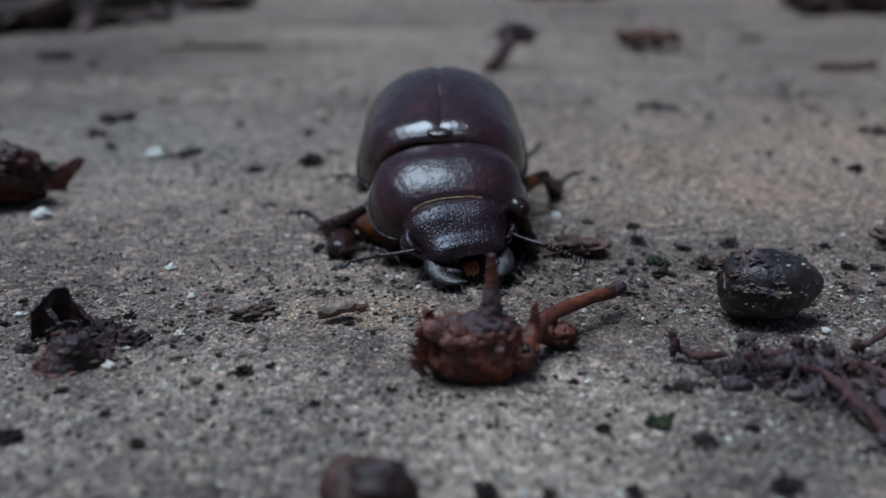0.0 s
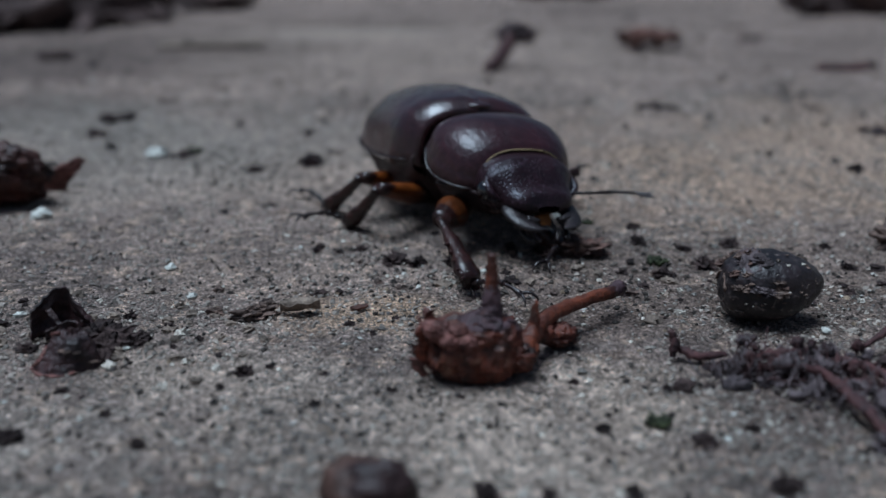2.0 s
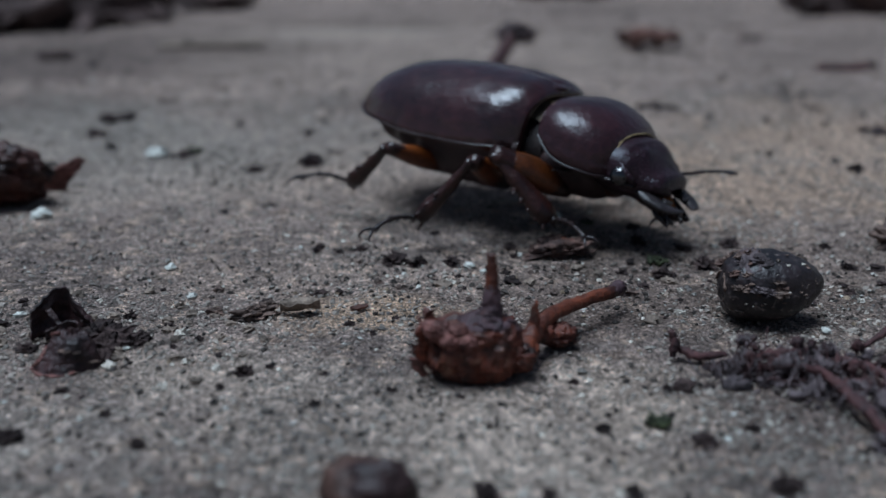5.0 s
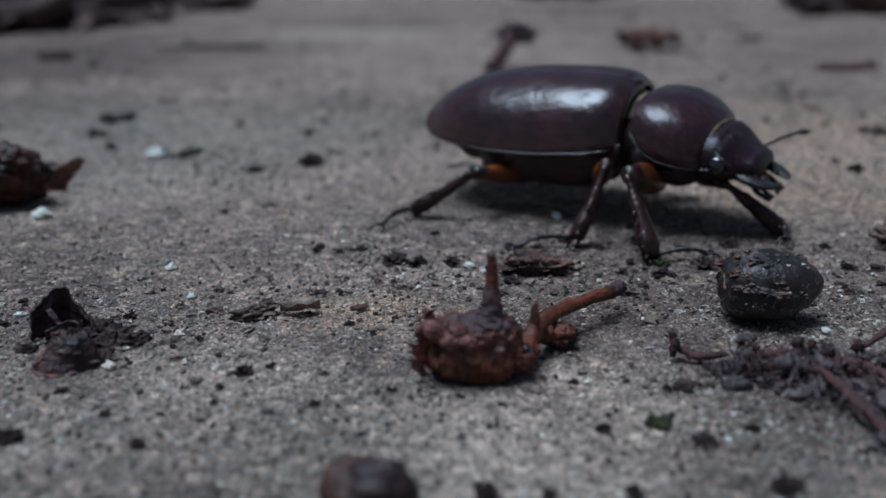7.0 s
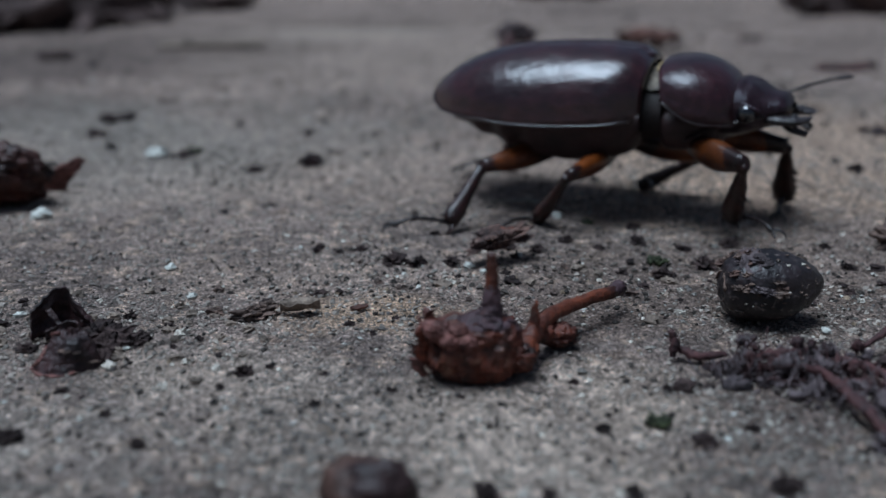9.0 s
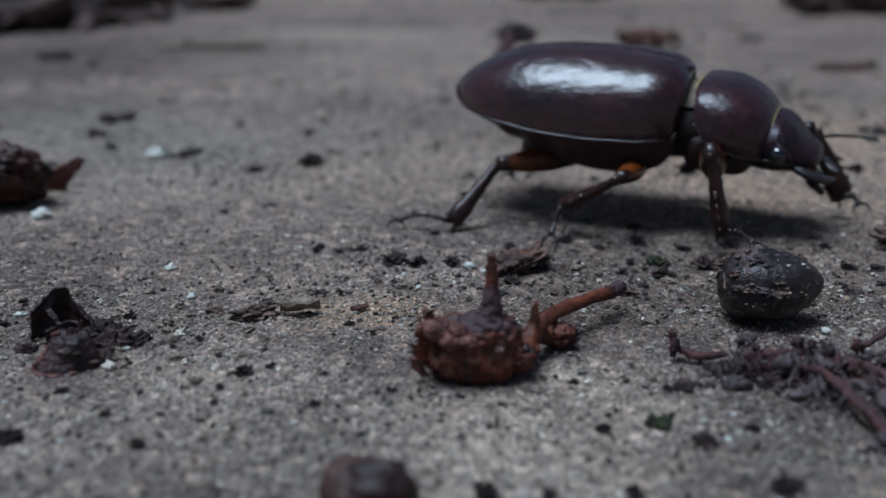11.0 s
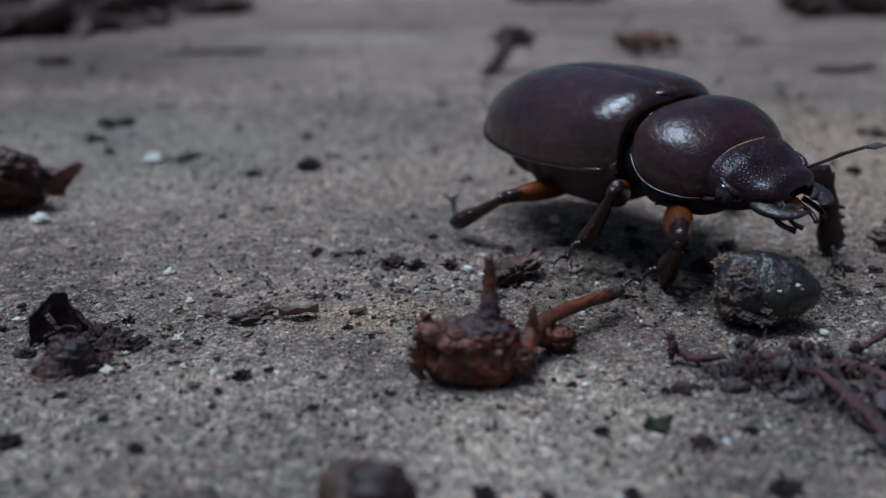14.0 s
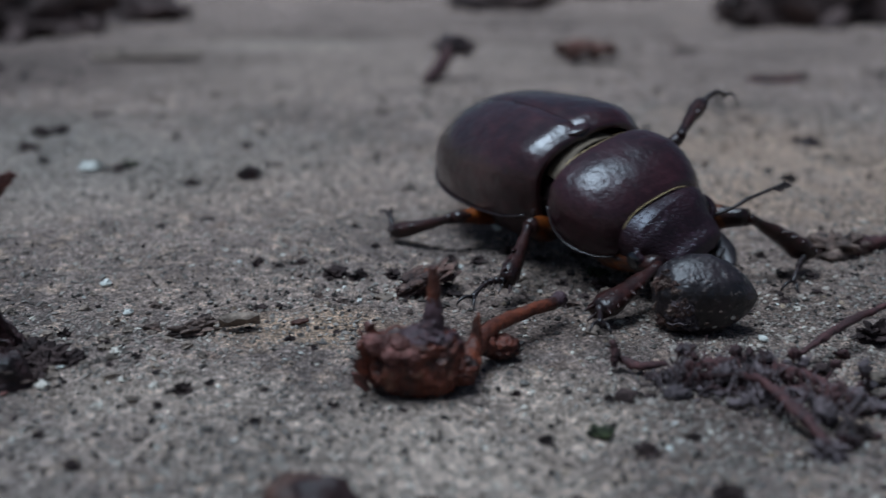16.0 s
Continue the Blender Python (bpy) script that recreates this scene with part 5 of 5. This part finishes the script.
def motions():
    """Everything that moves, but for the camera."""
    walk(beetle, [
        (0.0, mm(-0.1, 2.7, 5.1, 2.1, 12.2, -89.7)),
        (0.5, mm(0.1, 4.0, 5.6, 2.4, 10.5, -89.5)),
        (1.0, mm(1.9, 6.3, 6.1, -2.4, 5.0, -78.6)),
        (1.5, mm(2.5, 6.3, 6.5, -4.3, -6.1, -71.2)),
        (2.0, mm(2.8, 7.0, 6.2, -5.2, -3.3, -71.4)),
        (2.5, mm(3.8, 7.9, 6.2, -6.0, -2.7, -68.4)),
        (3.0, mm(4.8, 6.0, 6.0, -10.2, -0.6, -67.0)),
        (3.5, mm(6.5, 5.1, 6.2, -3.7, 0.6, -58.2)),
        (4.0, mm(6.6, 1.6, 6.8, -7.4, 3.5, -53.0)),
        (6.5, mm(15.8, 14.8, 8.4, -2.2, -0.9, -24.8)),
        (7.0, mm(16.9, 10.3, 7.8, 2.3, -2.0, -26.6)),
        (7.5, mm(17.2, 10.4, 8.8, -3.9, -5.4, -28.5)),
        (8.0, mm(18.0, 10.6, 9.9, -8.8, -8.7, -18.0)),
        (8.5, mm(19.4, 13.2, 10.7, -7.3, -7.3, -5.2)),
        (9.0, mm(18.1, 11.2, 10.0, 1.6, -1.7, -21.9)),
        (11.5, mm(21.8, 6.9, 8.9, 6.6, 7.1, -18.0)),
        (12.0, mm(22.9, 3.4, 7.8, 16.2, 18.3, -22.4)),
        (12.5, mm(21.1, 1.8, 9.3, 8.4, 3.3, -45.4)),
        (13.0, mm(19.3, -0.8, 10.2, 7.4, -0.7, -49.7)),
        (13.5, mm(17.2, -0.6, 9.8, 10.1, -2.1, -55.1)),
        (14.0, mm(17.3, -1.7, 9.2, 6.0, -0.2, -56.3)),
        (14.5, mm(17.3, -1.8, 9.2, 6.1, 1.0, -57.3)),
        (15.0, mm(17.0, -2.0, 9.1, 7.4, -0.4, -57.4)),
        (15.5, mm(17.2, -3.1, 7.6, 15.5, 0.8, -56.9)),
        (16.0, mm(16.2, -0.6, 7.0, 18.4, 0.1, -64.9)),
    ])
    chest = [
        (0.0, 7.1, 1.9), (0.5, 9.8, 5.7), (1.0, 6.8, 5.3), (1.5, 7.1, 5.5), (2.0, 8.0, 6.9), (2.5, 8.5, 6.8),
        (3.0, 16.9, 10.5), (3.5, 3.8, 12.1), (4.0, 3.9, 3.7), (6.5, -5.1, 10.0), (7.0, -8.1, 9.9), (7.5, -3.9, 14.7),
        (8.0, -8.3, 9.5), (8.5, -14.0, 6.8), (9.0, 1.2, 2.2), (11.5, -5.7, 7.8), (12.0, -9.1, -3.2), (12.5, 5.1, 9.0),
        (13.0, 5.4, 9.0), (13.5, 4.2, 9.5), (14.0, 0.2, 7.3), (14.5, 1.7, 7.3), (15.0, 1.9, 11.3), (15.5, -4.4, 6.2),
        (16.0, 2.7, 18.2),
    ]
    nod = [
        (0.0, 7.4, -3.8), (0.5, 8.8, -2.5), (1.0, 4.1, 0.7), (1.5, 4.5, 10.6), (2.0, 3.1, 5.6), (2.5, 1.5, 6.6),
        (3.0, 3.1, 3.9), (3.5, 6.1, -0.2), (4.0, -0.6, 8.2), (6.5, 0.8, -2.7), (7.0, 1.4, -3.3), (7.5, 2.0, -2.4),
        (8.0, 4.3, 4.7), (8.5, 5.7, 3.6), (9.0, -5.3, -11.9), (11.5, -0.9, 1.7), (12.0, 3.7, 0.8), (12.5, -1.4, 2.2),
        (13.0, -3.2, 0.5), (13.5, 2.7, -4.2), (14.0, 3.9, -8.0), (14.5, 1.6, -5.1), (15.0, 2.9, -11.2), (15.5, 7.6, 9.9),
        (16.0, 8.4, 3.1),
    ]
    # each foot: seconds; the ankle in millimetres; the foot's heading; the knee's turn about the leg; the foot's rise
    steps = {}
    steps['R3'] = [
        (0.0, -7.8, 18.0, 0.5, 126, 30, 0), (0.5, -7.8, 18.0, 0.5, 126, 30, 0), (1.0, -10.6, 13.6, 0.5, 129, -40, 3), (1.5, -11.4, 12.9, 1.0, 132, -60, 19),
        (2.0, -10.4, 11.3, 0.3, 130, -55, 6), (2.5, -9.8, 10.8, 0.5, 137, -55, 3), (3.0, -10.1, 10.9, 0.4, 138, -56, 0),
        (3.5, -10.0, 9.6, 0.5, 136, -57, 3), (4.0, -10.5, 6.1, 1.4, 126, -53, 5), (6.5, -3.3, 13.8, 0.7, -111, -39, -3),
        (7.0, -2.5, 9.2, 0.7, -125, -45, -4), (7.5, -2.1, 7.9, 0.7, -140, -33, -5), (8.0, 0.7, 8.0, 0.3, -159, -41, 0),
        (8.5, 0.8, 5.6, 0.8, -173, 30, -7), (9.0, 0.5, 3.9, 1.0, -179, 35, -2), (11.5, 0.8, 4.7, 0.8, 163, 15, -2),
        (12.0, 3.7, 13.5, 0.9, -137, -60, -8), (12.5, 3.7, 6.6, 1.5, 126, -58, -2), (13.0, 2.9, 3.9, 1.6, 115, -60, 5),
        (13.5, 1.8, 3.5, 1.4, 101, -60, 10), (14.0, 1.2, 3.2, 1.6, 94, -65, 9), (14.5, 1.1, 3.5, 1.4, 95, -64, 10),
        (15.0, 1.0, 3.3, 1.1, 93, -64, 10), (15.5, 0.8, 4.0, 1.2, 94, -66, 8), (16.0, 0.8, 5.2, 1.0, 95, -68, 5),
    ]
    steps['R2'] = [
        (0.0, -9.8, 3.3, 0.7, 126, -61, 3), (0.5, -10.8, 5.8, 0.5, 124, -69, -3), (1.0, -9.8, 4.7, 0.6, 136, -64, -1),
        (1.5, -9.2, 4.2, 0.7, 140, -61, -2), (2.0, -8.0, 6.2, 0.3, -145, -52, 16), (2.5, -6.4, -0.6, 5.6, 180, -47, 34),
        (3.0, -2.8, 2.2, 1.2, -121, -42, 0), (3.5, -2.9, -5.8, 1.1, -147, 1, -3), (4.0, -5.4, -2.3, 0.3, -131, -45, 3),
        (6.5, 4.5, 3.3, 1.1, -150, -18, -8), (7.0, 10.6, -0.1, 0.9, -177, -20, -8), (7.5, 9.8, -1.6, 0.7, -152, -18, -5),
        (8.0, 9.6, -2.4, 0.7, -151, -23, -2), (8.5, 9.6, 0.8, 0.9, -144, -25, 9), (9.0, 8.1, 7.1, 0.4, -141, -50, -2),
        (11.5, 10.1, 3.5, 1.9, -102, -65, -17), (12.0, 9.1, 0.2, 1.2, -95, -64, -7), (12.5, 8.8, -2.7, 2.3, -93, -50, -7),
        (13.0, 10.0, -5.0, 4.3, -104, -49, -34), (13.5, 10.8, -5.0, 1.7, -121, -25, 3), (14.0, 10.7, -4.9, 2.1, -112, -32, 5),
        (14.5, 13.0, 1.6, 1.5, -124, -10, -8), (15.0, 11.1, 2.3, 0.3, -108, 64, 0), (15.5, 8.6, -12.8, 0.9, -135, -17, 12),
        (16.0, 8.5, -11.1, 2.1, -125, 5, 2),
    ]
    steps['R1'] = [
        (0.0, -8.2, -2.4, 0.5, -22, 84, 4), (0.5, -9.7, 2.6, 2.5, -102, 79, -9), (1.0, 0.3, 0.8, 0.5, -114, -12, 11),
        (1.5, 3.3, -5.2, 1.7, -68, 47, 4), (2.0, 2.0, -11.0, 1.0, -45, 45, 5), (2.5, 2.0, -10.2, 0.5, -45, 41, 2),
        (3.0, 2.1, -11.7, 0.9, -42, 27, 3), (3.5, 1.9, -11.4, 0.8, 17, 24, -6), (4.0, 3.8, -2.2, 1.1, -82, 43, -7),
        (6.5, 16.5, -1.0, 0.5, -20, 32, 3), (7.0, 16.1, -3.4, 0.4, 11, 28, 0), (7.5, 17.2, -1.8, 3.0, -80, 30, -30),
        (8.0, 20.3, -1.1, 6.5, -83, 48, -4), (8.5, 30.1, 9.6, 0.8, -110, -45, -5), (9.0, 24.0, 4.0, 1.5, -60, 30, 0),
        (11.5, 21.6, -2.1, 0.3, -76, 11, 8), (12.0, 23.4, 1.1, 0.9, -88, 30, 0), (12.5, 21.8, -1.8, 0.4, -81, 38, 4),
        (13.0, 20.9, -8.8, 1.9, -84, 38, 0), (13.5, 17.1, -7.3, 1.5, -123, -6, 8), (14.0, 16.3, -8.3, 1.0, -124, -18, 10),
        (14.5, 16.4, -8.3, 0.8, -124, -18, 10), (15.0, 16.1, -8.2, 0.5, -124, -19, 11), (15.5, 15.4, -12.6, 0.9, -115, -66, 9),
        (16.0, 14.3, -15.0, 1.3, -100, -72, 10),
    ]
    steps['L1'] = [
        (0.0, 5.8, -1.6, 0.3, -100, 37, 3), (0.5, 6.8, -0.6, 0.3, -105, 33, 7), (1.0, 9.6, -1.4, 0.5, -114, 60, 3),
        (2.0, 9.6, -1.4, 0.5, -114, 61, 3), (3.5, 17.3, 0.1, 0.5, -108, 63, 12), (4.2, 17.7, 0.1, 0.5, -109, 63, 10),
        (6.3, 21.0, 4.9, 0.5, -125, 65, 9), (7.0, 28.2, 3.2, 0.5, -105, 56, 9), (8.0, 30.2, 9.9, 0.6, -101, 52, -4),
        (8.5, 30.6, 13.9, 0.5, -104, 48, -5), (9.0, 31.2, 13.1, 0.7, -111, 45, -4), (11.5, 35.4, 8.2, 0.5, -92, 0, 11),
        (12.5, 35.4, 8.2, 0.5, -101, 12, 6), (13.0, 31.5, 9.0, 9.6, 20, 10, -14), (13.5, 31.4, 8.0, 10.3, -31, -3, -35),
        (14.0, 31.0, -0.8, 0.5, -105, 15, -1), (14.5, 28.4, -7.6, 1.0, -105, 36, -8), (15.0, 30.1, -6.7, 1.0, -118, 43, -6),
        (15.5, 30.6, -8.2, 2.8, -126, 50, -24), (16.0, 33.0, -3.7, 1.5, -123, 50, -13),
    ]
    steps['L2'] = [
        (0.0, 10.7, 15.9, 0.5, 59, 40, 10), (1.0, 11.6, 16.9, 0.5, 66, 60, 8), (2.0, 10.5, 16.4, 0.5, 49, 60, 18),
        (3.5, 16.5, 17.8, 0.5, -81, 60, 15), (6.3, 18.8, 18.0, 0.5, -84, 60, 15), (8.5, 19.4, 18.0, 0.5, -84, 60, 15),
        (9.2, 18.8, 18.0, 0.5, -84, 60, 15), (12.5, 25.4, 13.9, 0.5, -89, 60, 15), (13.3, 29.3, 16.7, 0.5, 42, 60, -5),
        (14.5, 26.6, 13.9, 0.5, 32, 60, 7), (15.6, 27.6, 14.3, 0.5, -12, 60, 27), (16.0, 27.2, 8.0, 11.3, 48, 60, 2),
    ]
    steps['L3'] = [
        (0.0, 7.6, 22.0, 0.5, 57, 0, 30), (1.0, 7.6, 24.6, 0.5, 64, 0, 1), (2.0, 4.3, 20.6, 0.5, 101, 0, 17),
        (3.5, 3.6, 23.5, 0.5, 120, 0, 11), (6.3, 5.0, 24.9, 0.5, -139, 0, 3), (7.0, 4.4, 24.3, 0.5, 144, 0, -5),
        (8.0, 4.0, 26.8, 0.5, -142, 0, 2), (9.2, 6.5, 25.1, 0.5, -179, 0, -5), (11.5, 8.5, 18.0, 0.5, -106, 0, 9),
        (12.5, 13.4, 22.6, 0.5, -110, 0, 13), (14.5, 14.4, 18.3, 0.5, 151, 0, 22), (16.0, 14.8, 18.4, 0.5, 132, 0, 20),
    ]

    keys = beetle.animation_data
    curves = {(c.data_path, c.array_index): c for c in keys.action.layers[0].strips[0].channelbag(keys.action_slot).fcurves}

    def body_at(t):
        f = 1 + t * FPS
        loc = [curves["location", i].evaluate(f) for i in range(3)]
        q = [curves["rotation_quaternion", i].evaluate(f) for i in range(4)]
        return Matrix.LocRotScale(loc, Quaternion(q).normalized(), None)

    def between(rows, t, smooth=True):
        ts = [r[0] for r in rows]
        if t >= ts[-1]:
            return rows[-1][1:]
        for r, q in zip(rows, rows[1:]):
            if r[0] <= t <= q[0]:
                k = (t - r[0]) / (q[0] - r[0])
                if smooth:
                    k = k * k * (3 - 2 * k)
                return [a + (b - a) * k for a, b in zip(r[1:], q[1:])]
        return rows[0][1:]

    def chest_at(t):
        return about(PIV1, *between(chest, t))

    times = [k / 10 for k in range(161)]
    walk(pronotum, [(t, chest_at(t)) for t in times])
    walk(head, [(t, chest_at(t) @ about(PIV2, *between(nod, t))) for t in times])
    for key, rows in steps.items():
        # headings and knees turn the short way round
        rows = [list(r) for r in rows]
        for r, q in zip(rows, rows[1:]):
            for c in (4, 5):
                q[c] -= 360 * round((q[c] - r[c]) / 360)
        side = 1 if key[0] == "L" else -1
        hx, hy, hz = HIP[key[1]]
        local = Vector((hx, side * hy, hz)) * BIG / 1000
        tracks = ([], [], [])
        for t in times:
            m = body_at(t)
            hip = m @ (chest_at(t) @ local if key[1] == "1" else local)
            x, y, z, a, bend, toe = between(rows, t)
            lift = 0.0
            for r, q in zip(rows, rows[1:]):
                if r[0] < t < q[0]:
                    gap = math.hypot(q[1] - r[1], q[2] - r[2])
                    lift = min(2.2, max(0, gap - 0.8) * 0.4) * math.sin(math.pi * (t - r[0]) / (q[0] - r[0]))
            ankle = Vector((x, y, max(0.35, z) + lift)) / 1000
            for track, p in zip(tracks, place_leg(key, hip, ankle, radians(a), radians(bend), radians(toe))):
                track.append((t, m.inverted() @ p))
        for ob, track in zip(LEGS[key], tracks):
            walk(ob, track)
    base = antennae[-1].location.copy()
    spread = Matrix.Translation(base)
    ahead, half, folded = spread @ pose(0, 0, 0, 18, 0, -38), spread @ pose(0, 0, 0, 12, 0, -50), spread @ pose(0, 0, -0.0004, 14, 0, -98)
    walk(antennae[-1], [(0.0, ahead), (0.6, spread), (0.8, half), (1.0, folded), (16.0, folded)])
    spread = Matrix.Translation(antennae[1].location.copy())
    walk(antennae[1], [(0.0, spread @ pose(0, 0, 0, -14, 0, -28)), (0.5, spread @ pose(0, 0, 0, -8, 0, -18)), (1.2, spread), (7.4, spread), (8.2, spread @ pose(0, 0, 0, 0, 0, -50)), (9.2, spread @ pose(0, 0, 0, 0, 0, -45)), (11.4, spread @ pose(0, 0, 0, 0, 0, -35)), (12.6, spread), (16.0, spread)])
    walk(nut, [
        (0.0, mm(21.45, -15.3, 2.4, 0, 0, 0)), (13.6, mm(21.45, -15.3, 2.4, 0, 0, 0)),
        (14.0, mm(21.2, -15.5, 2.4, 35, 0, -10)), (14.5, mm(20.9, -15.5, 2.4, 50, 0, -12)),
        (15.0, mm(21.1, -14.9, 2.4, 60, 0, -14)), (15.5, mm(20.7, -15.3, 2.4, 75, 0, -20)),
        (15.8, mm(21.2, -15.0, 2.4, 90, 0, -10)), (16.0, mm(21.2, -15.0, 2.4, 95, 0, -8)),
    ])
    rest = height(5.3, -6.4) + 0.7
    walk(bark, [
        (0.0, mm(10.5, -2.0, rest, 0, 0, 10)), (4.2, mm(10.5, -2.0, rest, 0, 0, 10)), (6.3, mm(6.2, -3.2, rest + 0.2, 0, -14, 20)),
        (6.6, mm(6.2, -3.2, rest + 0.2, 0, -14, 20)), (7.0, mm(7.0, -6.0, rest, 0, 2, 5)), (8.2, mm(7.0, -6.0, rest, 0, 2, 5)), (8.7, mm(6.6, -5.2, rest + 0.3, 0, -5, 10)),
        (9.0, mm(4.4, -3.4, rest + 1.2, 0, -12, 20)), (9.3, mm(5.6, -5.0, rest, 0, -18, 25)), (11.7, mm(5.8, -5.6, rest, 0, -18, 25)), (12.0, mm(5.1, -4.8, rest + 0.8, 0, 26, -14)),
        (12.3, mm(5.2, -6.6, rest + 0.2, 0, -16, 20)), (12.6, mm(5.2, -7.0, rest + 0.1, 0, -22, 25)), (14.3, mm(5.2, -7.0, rest + 0.1, 0, -22, 25)), (14.9, mm(3.1, -7.2, rest + 0.1, 0, -20, 24)), (16.0, mm(3.1, -7.2, rest + 0.1, 0, -20, 24)),
    ])
    lie = height(-9.6, -14.6) + 0.1
    walk(chip, [
        (0.0, mm(-7.0, -15.6, lie, 0, 0, 30)), (0.3, mm(-7.4, -15.4, lie, 0, 0, 26)), (0.6, mm(-9.6, -14.6, lie, 0, 0, 10)), (16.0, mm(-9.6, -14.6, lie, 0, 0, 10)),
    ])


motions()
